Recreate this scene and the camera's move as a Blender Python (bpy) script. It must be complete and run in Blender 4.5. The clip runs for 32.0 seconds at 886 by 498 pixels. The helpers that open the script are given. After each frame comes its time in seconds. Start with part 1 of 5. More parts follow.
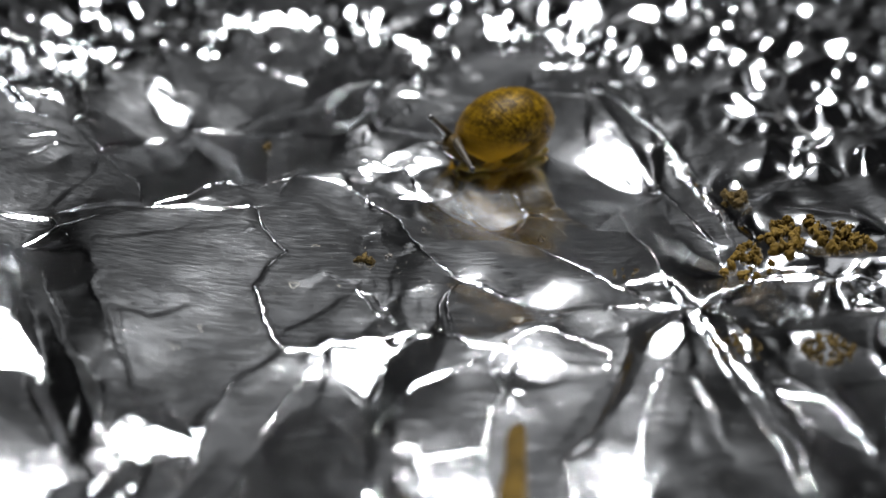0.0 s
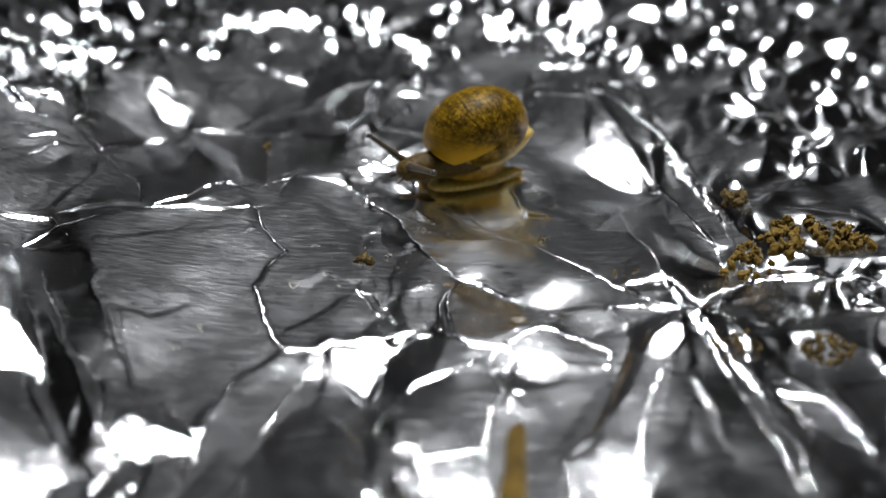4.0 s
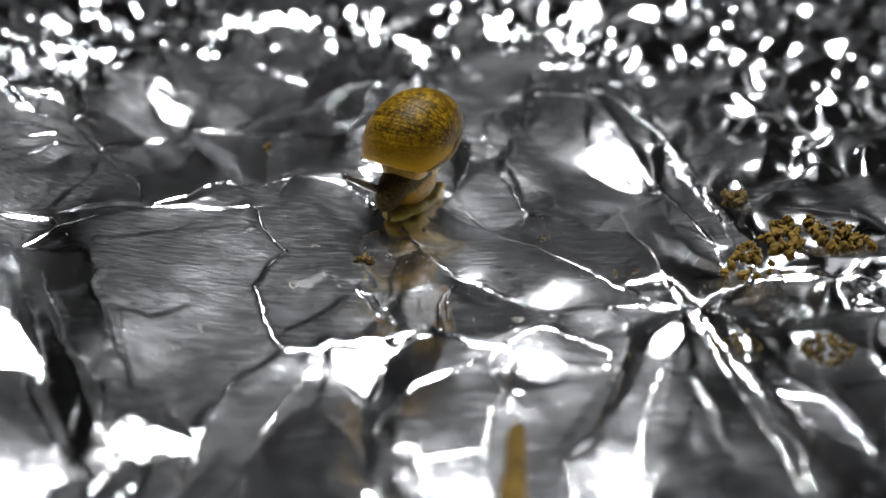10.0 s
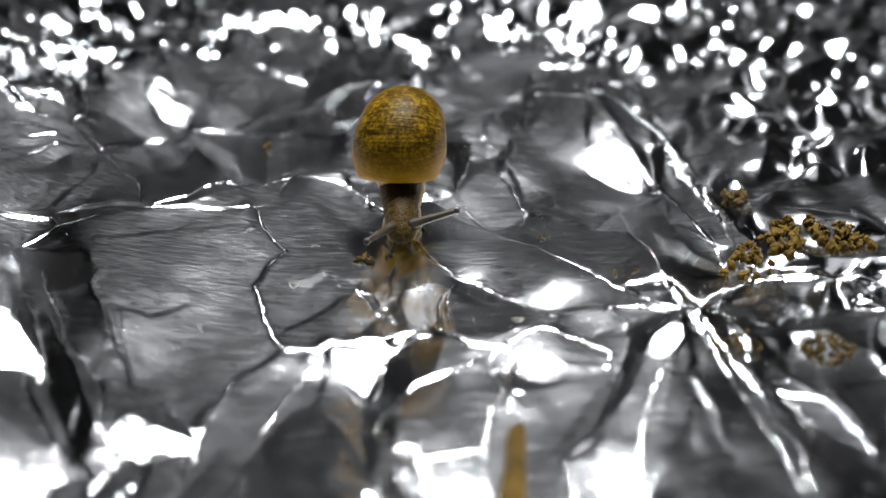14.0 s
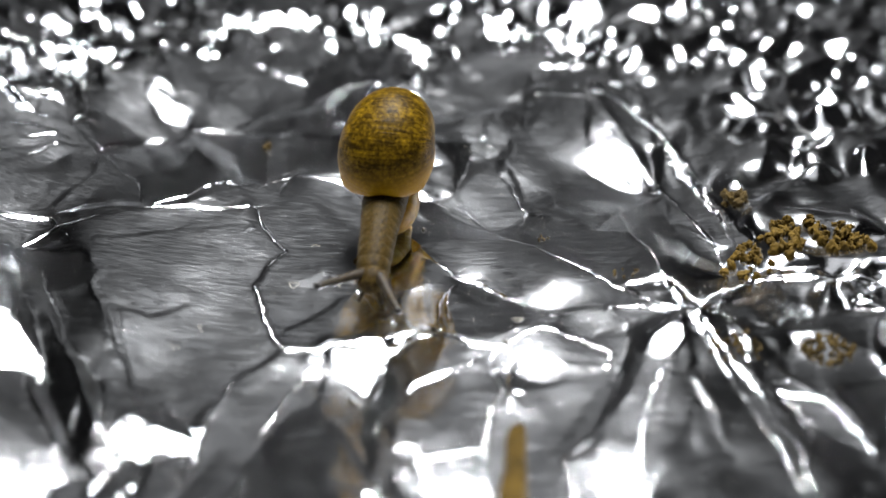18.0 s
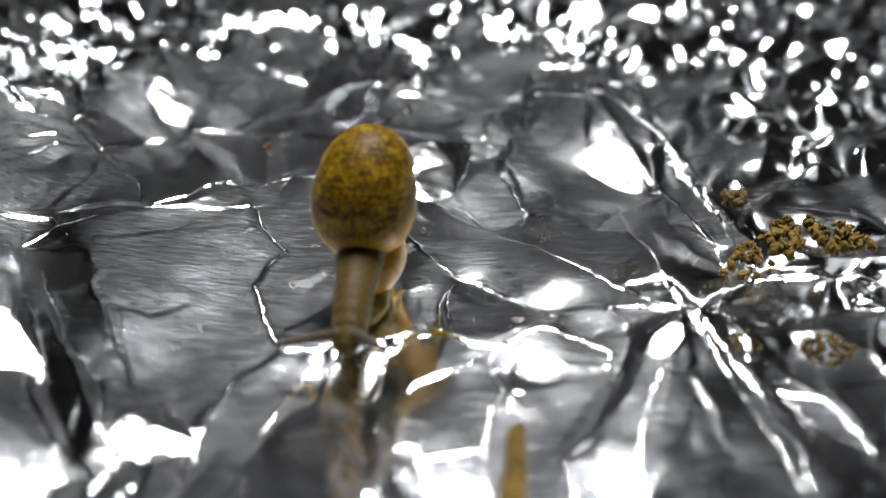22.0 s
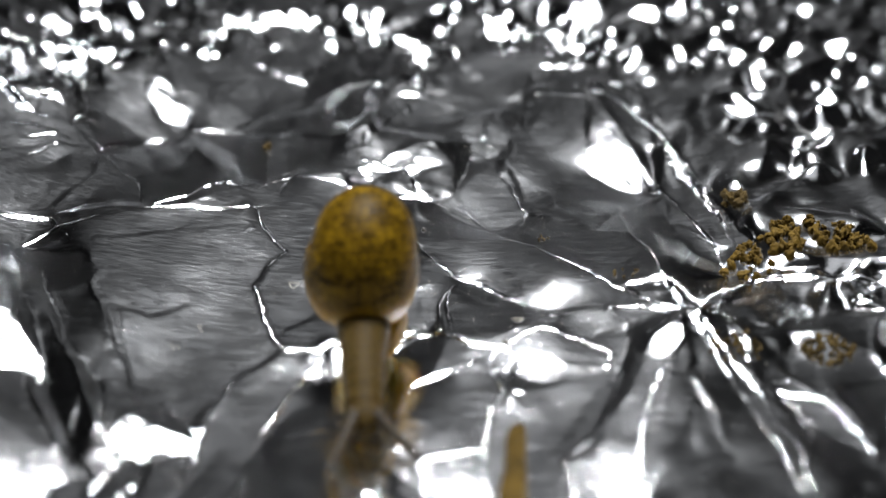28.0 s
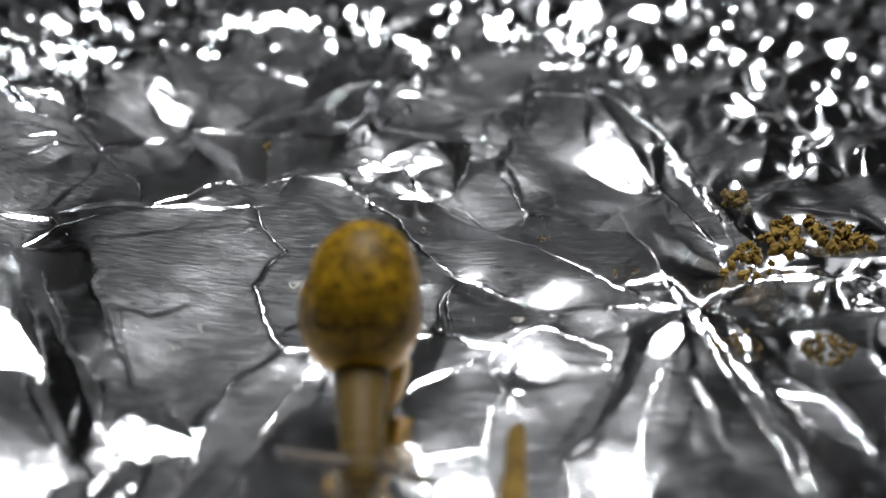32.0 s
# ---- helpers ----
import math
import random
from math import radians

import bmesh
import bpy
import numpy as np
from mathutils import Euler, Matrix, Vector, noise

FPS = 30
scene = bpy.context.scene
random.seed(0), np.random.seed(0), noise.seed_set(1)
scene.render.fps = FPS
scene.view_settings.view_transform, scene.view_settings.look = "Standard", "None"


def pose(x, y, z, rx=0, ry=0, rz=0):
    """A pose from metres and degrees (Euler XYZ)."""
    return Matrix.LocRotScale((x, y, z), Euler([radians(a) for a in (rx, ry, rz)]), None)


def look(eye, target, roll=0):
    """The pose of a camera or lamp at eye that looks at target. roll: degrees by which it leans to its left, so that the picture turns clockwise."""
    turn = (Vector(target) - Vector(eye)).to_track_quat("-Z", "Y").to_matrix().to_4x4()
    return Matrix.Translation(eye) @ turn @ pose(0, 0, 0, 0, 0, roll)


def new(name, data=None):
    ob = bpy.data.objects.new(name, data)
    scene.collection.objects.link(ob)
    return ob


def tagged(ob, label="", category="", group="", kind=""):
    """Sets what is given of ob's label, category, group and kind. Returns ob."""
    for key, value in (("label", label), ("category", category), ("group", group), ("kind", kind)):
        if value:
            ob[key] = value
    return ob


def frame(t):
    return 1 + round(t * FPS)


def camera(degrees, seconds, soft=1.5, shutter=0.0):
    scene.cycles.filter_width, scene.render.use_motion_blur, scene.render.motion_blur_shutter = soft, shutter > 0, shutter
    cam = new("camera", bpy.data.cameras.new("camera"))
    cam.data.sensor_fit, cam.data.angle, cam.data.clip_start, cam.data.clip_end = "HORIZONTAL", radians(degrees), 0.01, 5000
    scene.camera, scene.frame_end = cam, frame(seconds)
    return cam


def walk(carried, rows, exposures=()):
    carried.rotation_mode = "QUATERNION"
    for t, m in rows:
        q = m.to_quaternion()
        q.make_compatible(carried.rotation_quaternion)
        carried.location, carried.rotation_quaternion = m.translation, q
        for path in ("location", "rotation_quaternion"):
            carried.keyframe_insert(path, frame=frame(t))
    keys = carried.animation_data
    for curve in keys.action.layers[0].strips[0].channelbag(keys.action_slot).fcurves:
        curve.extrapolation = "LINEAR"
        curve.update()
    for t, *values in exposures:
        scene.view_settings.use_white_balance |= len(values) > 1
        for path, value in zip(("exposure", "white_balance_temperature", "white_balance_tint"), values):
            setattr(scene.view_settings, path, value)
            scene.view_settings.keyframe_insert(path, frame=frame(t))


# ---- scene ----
# Units: the place is a few centimetres across, so shapes are written in millimetres and scaled by MM.
MM = 0.001

# ---- camera: stands still on a small support, looks down on the sheet ----
cam = camera(45, 32.0)
cam.data.dof.use_dof = True
cam.data.dof.focus_distance = 0.074
cam.data.dof.aperture_fstop = 25
EYE = pose(0, -64 * MM, 32 * MM, 62, 0, 0)
walk(cam, [(0, EYE), (32, EYE)], [(0, 0.58), (9, 0.64), (17, 0.86), (25.5, 0.98), (27.5, 0.60), (28, 0.58), (28.7, 0.74), (29.2, 0.74), (29.6, 0.25), (30, -0.15), (30.5, 0.35), (31, 0.68), (32, 0.82)])

# ---- light: a round work lamp overhead in a dim room, and an added fill panel ----
world = bpy.data.worlds.new("room_air")
scene.world = world
world.use_nodes = True
world.node_tree.nodes["Background"].inputs[0].default_value = (0.9, 0.95, 1, 1)
world.node_tree.nodes["Background"].inputs[1].default_value = 0.01
bulb = bpy.data.lights.new("work_lamp", "AREA")
bulb.shape, bulb.size = "DISK", 0.14
bulb.energy = 5.0
bulb.color = (0.965, 0.98, 1)
lamp = new("work_lamp", bulb)
LAMP_AT = (20, 110, 385)
lamp.matrix_world = look([c * MM for c in LAMP_AT], (0, 0, 0))

# Unseen fill light, added to lift the foil's mid grey reflections
tube = bpy.data.lights.new("fill_panel", "AREA")
tube.shape, tube.size = "SQUARE", 1.5
tube.energy = 2.5
tube.color = (0.955, 0.97, 1)
panel = new("fill_panel", tube)
panel.matrix_world = look((0.1, 0.3, 1.68), (0.1, 0.3, 0))

# ---- materials ----
def material(name):
    m = bpy.data.materials.new(name)
    m.use_nodes = True
    return m, m.node_tree.nodes, m.node_tree.links, m.node_tree.nodes["Principled BSDF"]


def coords(nodes, links, scale):
    c, mp = nodes.new("ShaderNodeTexCoord"), nodes.new("ShaderNodeMapping")
    mp.inputs["Scale"].default_value = scale
    links.new(c.outputs["Object"], mp.inputs[0])
    return mp


def noise_node(nodes, links, mp, scale, detail=3.0, rough=0.6):
    n = nodes.new("ShaderNodeTexNoise")
    n.inputs["Scale"].default_value, n.inputs["Detail"].default_value, n.inputs["Roughness"].default_value = scale, detail, rough
    links.new(mp.outputs[0], n.inputs["Vector"])
    return n


def ramp(nodes, links, src, stops):
    r = nodes.new("ShaderNodeValToRGB")
    while len(r.color_ramp.elements) < len(stops):
        r.color_ramp.elements.new(0.5)
    for e, (p, c) in zip(r.color_ramp.elements, stops):
        e.position, e.color = p, (*c, 1)
    links.new(src, r.inputs[0])
    return r


def bump(nodes, links, height, shader, strength, distance):
    b = nodes.new("ShaderNodeBump")
    b.inputs["Strength"].default_value, b.inputs["Distance"].default_value = strength, distance
    links.new(height, b.inputs["Height"])
    links.new(b.outputs[0], shader.inputs["Normal"])
    return b


def foil_material():
    m, n, l, s = material("aluminium_foil")
    s.inputs["Metallic"].default_value = 1
    s.inputs["Anisotropic"].default_value = 0.55
    across = n.new("ShaderNodeCombineXYZ")
    across.inputs[1].default_value = 1
    l.new(across.outputs[0], s.inputs["Tangent"])
    # rolling lines along x, fine and coarse
    fine = noise_node(n, l, coords(n, l, (0.45 / MM, 8 / MM, 4 / MM)), 1.0, 4, 0.7)
    wide = noise_node(n, l, coords(n, l, (1 / MM, 1 / MM, 1 / MM)), 0.35, 3)
    tone = ramp(n, l, wide.outputs["Fac"], [(0.3, (0.80, 0.815, 0.84)), (0.7, (0.90, 0.91, 0.925))])
    l.new(tone.outputs[0], s.inputs["Base Color"])
    gloss = ramp(n, l, fine.outputs["Fac"], [(0.35, (0.088,) * 3), (0.7, (0.155,) * 3)])
    l.new(gloss.outputs[0], s.inputs["Roughness"])
    grain = noise_node(n, l, coords(n, l, (1.6 / MM, 15 / MM, 6 / MM)), 1.0, 2, 0.6)
    both = n.new("ShaderNodeMath")
    both.operation = "MULTIPLY_ADD"
    both.inputs[1].default_value = 0.45
    l.new(grain.outputs["Fac"], both.inputs[0])
    l.new(fine.outputs["Fac"], both.inputs[2])
    bump(n, l, both.outputs[0], s, 0.7, 0.015 * MM)
    return m


def plain(name, dark, light, rough, scale, strength=0.4, depth=0.05, metal=0.0, gloss=0.5):
    m, n, l, s = material(name)
    mp = coords(n, l, (1 / MM,) * 3)
    a = noise_node(n, l, mp, scale, 6, 0.65)
    b = noise_node(n, l, mp, scale * 0.17, 2)
    mix = n.new("ShaderNodeMath")
    mix.operation = "MULTIPLY_ADD"
    mix.inputs[1].default_value = 0.5
    half = n.new("ShaderNodeMath")
    half.operation = "MULTIPLY"
    half.inputs[1].default_value = 0.5
    l.new(b.outputs["Fac"], half.inputs[0])
    l.new(a.outputs["Fac"], mix.inputs[0])
    l.new(half.outputs[0], mix.inputs[2])
    col = ramp(n, l, mix.outputs[0], [(0.32, dark), (0.68, light)])
    l.new(col.outputs[0], s.inputs["Base Color"])
    s.inputs["Roughness"].default_value, s.inputs["Metallic"].default_value = rough, metal
    s.inputs["Specular IOR Level"].default_value = gloss
    bump(n, l, a.outputs["Fac"], s, strength, depth * MM)
    return m


FOIL = foil_material()
WOOD = plain("splinter_wood", (0.010, 0.0062, 0.0014), (0.060, 0.037, 0.0075), 0.7, 3.0, 0.8, 0.12, gloss=0.04)
SOIL = plain("crumb_soil", (0.012, 0.0075, 0.0015), (0.066, 0.041, 0.0062), 0.75, 4.0, 0.8, 0.12, gloss=0.15)
FRASS = plain("dropping_brown", (0.022, 0.013, 0.0020), (0.075, 0.046, 0.0070), 0.7, 1.5, 0.4, 0.1, gloss=0.06)
GRIT = plain("dark_grit", (0.015, 0.013, 0.011), (0.06, 0.05, 0.04), 0.6, 5.0)
WALL = plain("wall_paint", (0.06, 0.06, 0.063), (0.085, 0.085, 0.085), 0.85, 0.002, 0.05, 0.2)
TABLE = plain("table_laminate", (0.22, 0.21, 0.2), (0.3, 0.29, 0.28), 0.5, 0.2, 0.05, 0.05)
DUST = plain("pale_dust", (0.2720, 0.2448, 0.1836), (0.4420, 0.4216, 0.3740), 0.9, 6.0)


def flesh_material(name, dark, light, scale=5.0, wet=0.3, wart=0.55, deep=0.5):
    m, n, l, s = material(name)
    mp = coords(n, l, (1 / MM,) * 3)
    a = noise_node(n, l, mp, scale, 5, 0.6)
    col = ramp(n, l, a.outputs["Fac"], [(0.35, dark), (0.65, light)])
    l.new(col.outputs[0], s.inputs["Base Color"])
    s.inputs["Roughness"].default_value = 0.42
    s.inputs["Specular IOR Level"].default_value = wet
    s.inputs["Subsurface Weight"].default_value = min(1, deep * 0.9)
    s.inputs["Subsurface Radius"].default_value = (0.6, 0.45, 0.2)
    s.inputs["Subsurface Scale"].default_value = deep * MM
    # wet warty skin
    warts = n.new("ShaderNodeTexVoronoi")
    warts.inputs["Scale"].default_value = 6.5
    l.new(mp.outputs[0], warts.inputs["Vector"])
    bump(n, l, warts.outputs["Distance"], s, wart, 0.07 * MM)
    return m


def shell_material():
    m, n, l, s = material("amber_shell")
    at = n.new("ShaderNodeUVMap")
    flecks = noise_node(n, l, coords(n, l, (1 / MM,) * 3), 3.4, 5, 0.75)
    mp3 = n.new("ShaderNodeMapping")
    l.new(at.outputs[0], mp3.inputs[0])
    mp3.inputs["Scale"].default_value = (120, 9, 1)
    lines = noise_node(n, l, mp3, 1.0, 2, 0.5)
    mott = noise_node(n, l, coords(n, l, (1 / MM,) * 3), 0.75, 4, 0.7)
    add = None
    for src, w in ((flecks, 0.46), (lines, 0.20), (mott, 0.34)):
        k = n.new("ShaderNodeMath")
        k.operation = "MULTIPLY_ADD"
        k.inputs[1].default_value = w
        k.inputs[2].default_value = 0
        l.new(src.outputs["Fac"], k.inputs[0])
        if add:
            l.new(add.outputs[0], k.inputs[2])
        add = k
    col = ramp(n, l, add.outputs[0], [(0.435, (0.012, 0.0068, 0.0008)), (0.51, (0.042, 0.0238, 0.0016)), (0.61, (0.114, 0.0672, 0.0036))])
    sep = n.new("ShaderNodeSeparateXYZ")
    l.new(at.outputs[0], sep.inputs[0])
    # newest growth at the mouth; light glowing through the rim is painted in as amber
    young_glow = ramp(n, l, sep.outputs[0], [(0.0, (0, 0, 0)), (0.970, (0, 0, 0)), (0.993, (1, 1, 1)), (1.0, (1, 1, 1))])
    div = n.new("ShaderNodeMath")
    div.operation = "DIVIDE"
    div.inputs[1].default_value = 4.2
    l.new(sep.outputs[0], div.inputs[0])
    l.new(div.outputs[0], young_glow.inputs[0])
    mix = n.new("ShaderNodeMix")
    mix.data_type = "RGBA"
    l.new(young_glow.outputs[0], mix.inputs[0])
    l.new(col.outputs[0], mix.inputs[6])
    mix.inputs[7].default_value = (0.145, 0.076, 0.0022, 1)
    l.new(mix.outputs[2], s.inputs["Base Color"])
    s.inputs["Roughness"].default_value = 0.4
    s.inputs["Specular IOR Level"].default_value = 0.03
    relief = n.new("ShaderNodeMath")                 # fine growth ribs over the mottling
    relief.operation = "MULTIPLY_ADD"
    relief.inputs[1].default_value = 0.8
    l.new(lines.outputs["Fac"], relief.inputs[0])
    l.new(add.outputs[0], relief.inputs[2])
    bump(n, l, relief.outputs[0], s, 0.7, 0.07 * MM)
    return m


SHELL = shell_material()
FLESH = flesh_material("snail_flesh", (0.012, 0.0078, 0.0024), (0.038, 0.0240, 0.0066), 5.0, 0.03)
FOOT = flesh_material("snail_foot", (0.13, 0.088, 0.018), (0.21, 0.15, 0.04), 2.0, 0.12, 0.1, 1.1)
MANTLE = flesh_material("snail_mantle", (0.09, 0.048, 0.0035), (0.17, 0.094, 0.008), 2.0, 0.12, 0.1, 1.1)
TENTACLE = flesh_material("snail_tentacle", (0.012, 0.009, 0.006), (0.032, 0.025, 0.017), 5.0, 0.08, 0.15)
EYE_SPOT = plain("eye_spot", (0.006, 0.005, 0.005), (0.016, 0.014, 0.012), 0.3, 6.0, gloss=0.3)


# ---- mesh helpers ----
def mesh_of(name, verts, faces, mat, smooth=True):
    me = bpy.data.meshes.new(name)
    me.from_pydata([tuple(c * MM for c in v) for v in verts], [], faces)
    me.materials.append(mat)
    if smooth:
        me.polygons.foreach_set("use_smooth", [True] * len(me.polygons))
    me.update()
    return me


def part(name, me, parent=None, label=""):
    ob = new(name, me)
    ob.parent = parent
    return tagged(ob, label)


def box(name, x0, x1, y0, y1, z0, z1, mat):
    v = [(x, y, z) for x in (x0, x1) for y in (y0, y1) for z in (z0, z1)]
    f = [(0, 1, 3, 2), (4, 6, 7, 5), (0, 4, 5, 1), (2, 3, 7, 6), (0, 2, 6, 4), (1, 5, 7, 3)]
    return mesh_of(name, v, f, mat, False)


# ---- the room and the table ----
# Never in view: added to close the room, kept dark for the foil's reflections
for name, b in (("wall_north", (-1500, 1500, 1500, 1600, -740, 1700)), ("wall_south", (-1500, 1500, -1600, -1500, -740, 1700)),
                ("wall_east", (1500, 1600, -1600, 1600, -740, 1700)), ("wall_west", (-1600, -1500, -1600, 1600, -740, 1700)),
                ("ceiling", (-1600, 1600, -1600, 1600, 1700, 1800)), ("floor", (-1600, 1600, -1600, 1600, -840, -740))):
    tagged(new(name, box(name, *b, WALL)), "unseen plain matt grey surface closing a dim room", "wall", kind="structure")
table = tagged(new("table"), "plain grey laminate table under the foil", "table")
part("tabletop", box("tabletop", -500, 500, -400, 500, -32, -7, TABLE), table)
for tx in (-440, 440):
    for ty in (-340, 440):
        part("leg", box("leg", tx - 25, tx + 25, ty - 25, ty + 25, -740, -32, TABLE), table)

# ---- the crumpled foil: crests and valleys of its folds, then the sheet that hangs on them ----
crests, links_of = [], []
known = {}


LIP, PLEAT, PINCH = 0.02, 0.25, 0.033
lips = []


def fold(*points, lip=0.0):
    """One crest or valley line, laid to fit the camera's view; each point is x, y and height in millimetres. lip: how
    far its pinched edge stands up.
    """
    last = None
    if lip:
        lips.extend((p, q, lip) for p, q in zip(points, points[1:]))
    for p in points:
        if p not in known:
            known[p] = len(crests)
            crests.append(p)
        if last is not None:
            links_of.append((last, known[p]))
        last = known[p]


facets = []


def facet(*corners):
    """A smooth face between folds: corner x, y in millimetres and its rise away from the camera, set for the brightness
    seen from there.
    """
    facets.append(corners)


fold((-28.29, -0.35, -1.80), (-26.75, 2.05, -1.80), (-24.60, 2.89, -2.59), (-21.49, 4.61, -2.76), (-18.37, 5.01, -3.11), (-15.89, 5.61, -3.24), (-14.03, 6.61, -2.77), (-13.50, 6.57, -2.91), lip=LIP)
fold((-13.50, 6.57, -2.91), (-13.04, 4.05, -2.55), (-10.77, 1.09, -2.62), (-11.48, -0.19, -1.87), (-12.38, -3.19, -2.23), (-11.36, -6.39, -2.46), (-9.73, -10.23, -2.78), lip=LIP)
fold((-21.49, 4.61, -2.76), (-18.79, 7.01, -2.22), (-16.21, 9.89, -1.43), (-14.62, 9.09, -2.10), (-13.56, 10.53, -1.79), (-11.65, 12.41, -1.80), lip=LIP)
fold((-15.89, 5.61, -3.24), (-14.83, 7.81, -2.48), (-13.56, 10.53, -1.79))
fold((-13.50, 6.57, -2.91), (-12.52, 9.09, -2.50), (-11.65, 12.41, -1.80), (-7.83, 11.61, -1.45), (-5.71, 8.85, -1.85), (-3.48, 6.37, -2.08), (-0.92, 0.09, -1.95), (1.27, -2.47, -2.27), lip=LIP)
fold((-11.65, 12.41, -1.80), (-11.43, 14.21, -1.87))
fold((-7.83, 11.61, -1.45), (-6.42, 9.93, -1.73), (-3.64, 10.09, -2.28), (-0.61, 10.09, -2.71), (2.17, 8.13, -3.18), (6.18, 2.21, -3.35), (10.18, -3.23, -2.84), (12.79, -7.11, -2.12), (14.73, -8.35, -1.74), lip=LIP)
fold((-28.29, -0.35, -1.80), (-23.74, -1.39, -0.93), (-22.16, -4.15, -1.03), (-20.03, -7.87, -2.07), (-18.39, -11.79, -2.78), (-16.71, -16.56, -2.75))
fold((-16.71, -16.56, -2.75), (-15.06, -16.60, -3.14), (-12.88, -19.04, -2.92), (-12.38, -16.20, -2.54), (-11.81, -13.31, -2.85), (-10.47, -11.39, -2.85), (-9.73, -10.23, -2.78), (-7.27, -10.07, -2.62), (-4.93, -9.39, -2.28), (-2.91, -8.59, -2.27), (-0.31, -8.87, -1.95), lip=LIP)
fold((-0.31, -8.87, -1.95), (-0.32, -5.87, -1.98), (0.59, -3.63, -1.73), (1.27, -2.47, -2.27), (2.47, -2.71, -2.47), (3.88, -4.43, -2.95), (6.27, -6.39, -3.01), (8.01, -6.59, -2.81), (10.41, -6.87, -2.40), (12.68, -7.83, -2.15), (14.73, -8.35, -1.74), lip=LIP)
fold((0.38, -8.87, -1.96), (0.32, -6.79, -2.08), (0.59, -3.63, -1.73), lip=LIP)
fold((-5.69, -3.59, -2.35), (-4.45, -5.87, -2.80), (-2.89, -7.35, -2.44), (-3.73, -5.79, -2.68), (-4.73, -4.07, -2.46), (-5.69, -3.59, -2.35), lip=LIP)
fold((-5.45, 4.37, -2.73), (-5.52, -0.55, -2.06), (-3.79, -4.63, -2.59), (-3.23, -0.15, -2.63), (-4.84, 4.41, -2.70), (-5.45, 4.37, -2.73))
fold((-1.79, -4.31, -2.05), (-1.56, -6.47, -2.17), (-0.55, -8.63, -1.97))
fold((-0.31, -8.87, -1.95), (1.56, -10.27, -1.82), (3.38, -10.63, -1.90), lip=LIP)
fold((3.38, -10.63, -1.90), (2.64, -12.79, -2.15), (3.27, -14.72, -2.19), (2.56, -17.44, -2.30), (1.94, -19.88, -2.56), (2.16, -23.48, -3.07), lip=LIP)
fold((3.38, -10.63, -1.90), (4.51, -11.59, -2.03), (7.09, -12.27, -2.31), (9.65, -12.71, -2.65), (10.00, -11.39, -2.63), (8.67, -9.99, -2.27), (6.06, -8.59, -2.15), (3.38, -10.63, -1.90), lip=LIP)
fold((8.67, -9.99, -2.27), (11.19, -8.79, -3.15), (14.73, -8.35, -1.74))
fold((4.51, -11.59, -2.03), (3.67, -14.80, -2.15), (4.53, -16.20, -2.36))
fold((-7.08, -10.19, -2.63), (-6.43, -12.07, -2.90), (-4.29, -14.68, -3.24), (-3.87, -13.39, -3.15), (-3.36, -10.27, -2.79), (-7.08, -10.19, -2.63))
fold((-3.36, -10.27, -2.79), (-1.35, -8.59, -2.01))
fold((-7.08, -10.19, -2.63), (-7.05, -14.12, -3.36), (-5.90, -17.64, -2.45), (-3.70, -23.24, -2.47))
fold((2.70, -11.19, -1.99), (1.51, -12.31, -2.18), (-0.61, -13.35, -2.69), (-1.74, -14.04, -2.69), (-3.35, -16.88, -2.96), (-3.37, -20.32, -2.70), (-3.03, -24.28, -2.40), lip=LIP)
fold((-2.44, -20.32, -2.74), (-1.88, -19.64, -2.77), (-1.12, -21.12, -2.80), (0.47, -20.56, -2.67), (1.94, -19.88, -2.56), lip=LIP)
fold((-7.95, -11.63, -2.86), (-9.62, -18.28, -2.95), (-10.18, -24.16, -2.73), lip=LIP)
fold((-12.88, -19.04, -2.92), (-12.78, -20.28, -2.92), (-13.26, -24.32, -2.69), lip=LIP)
fold((-16.83, -18.80, -2.24), (-16.54, -20.56, -2.36), (-15.93, -21.32, -2.60), (-14.72, -21.12, -2.79), (-12.98, -19.96, -2.89), lip=LIP)
fold((-16.83, -18.80, -2.24), (-15.44, -19.16, -2.48), (-12.88, -19.04, -2.92))
fold((-26.01, -3.79, -1.85), (-21.18, -12.59, -2.16), (-18.38, -15.92, -2.89), (-17.91, -19.36, -2.00), (-16.54, -20.56, -2.36), lip=LIP)
fold((-22.21, -5.51, -1.34), (-19.21, -11.63, -1.94), (-16.71, -16.56, -2.75))
fold((-27.53, -5.75, -1.28), (-24.87, -10.87, -1.79), (-22.70, -13.99, -2.48), (-21.15, -18.52, -2.34), (-19.47, -21.52, -2.70), (-19.57, -24.20, -2.70), lip=LIP)
fold((-25.85, -10.67, -1.39), (-23.57, -14.16, -2.36), (-21.13, -19.48, -2.58), (-19.47, -21.52, -2.70), lip=LIP)
fold((-28.29, -0.35, -1.80), (-26.01, -3.79, -1.85))
fold((14.73, -8.35, -1.74), (13.22, -12.39, -2.23), (11.28, -16.32, -2.66), (10.09, -20.00, -2.76), (9.33, -23.92, -2.90), lip=LIP)
fold((14.73, -8.35, -1.74), (15.50, -9.07, -1.54), (15.77, -11.95, -2.04), (16.37, -15.76, -3.01), (17.03, -21.08, -3.15), (17.12, -25.20, -2.72), lip=LIP)
fold((14.73, -8.35, -1.74), (10.84, -11.23, -2.89), (9.10, -16.64, -2.94), (6.52, -20.76, -2.72), (4.83, -23.80, -3.01))
fold((14.73, -8.35, -1.74), (13.81, -16.04, -2.78), (12.75, -24.80, -3.00))
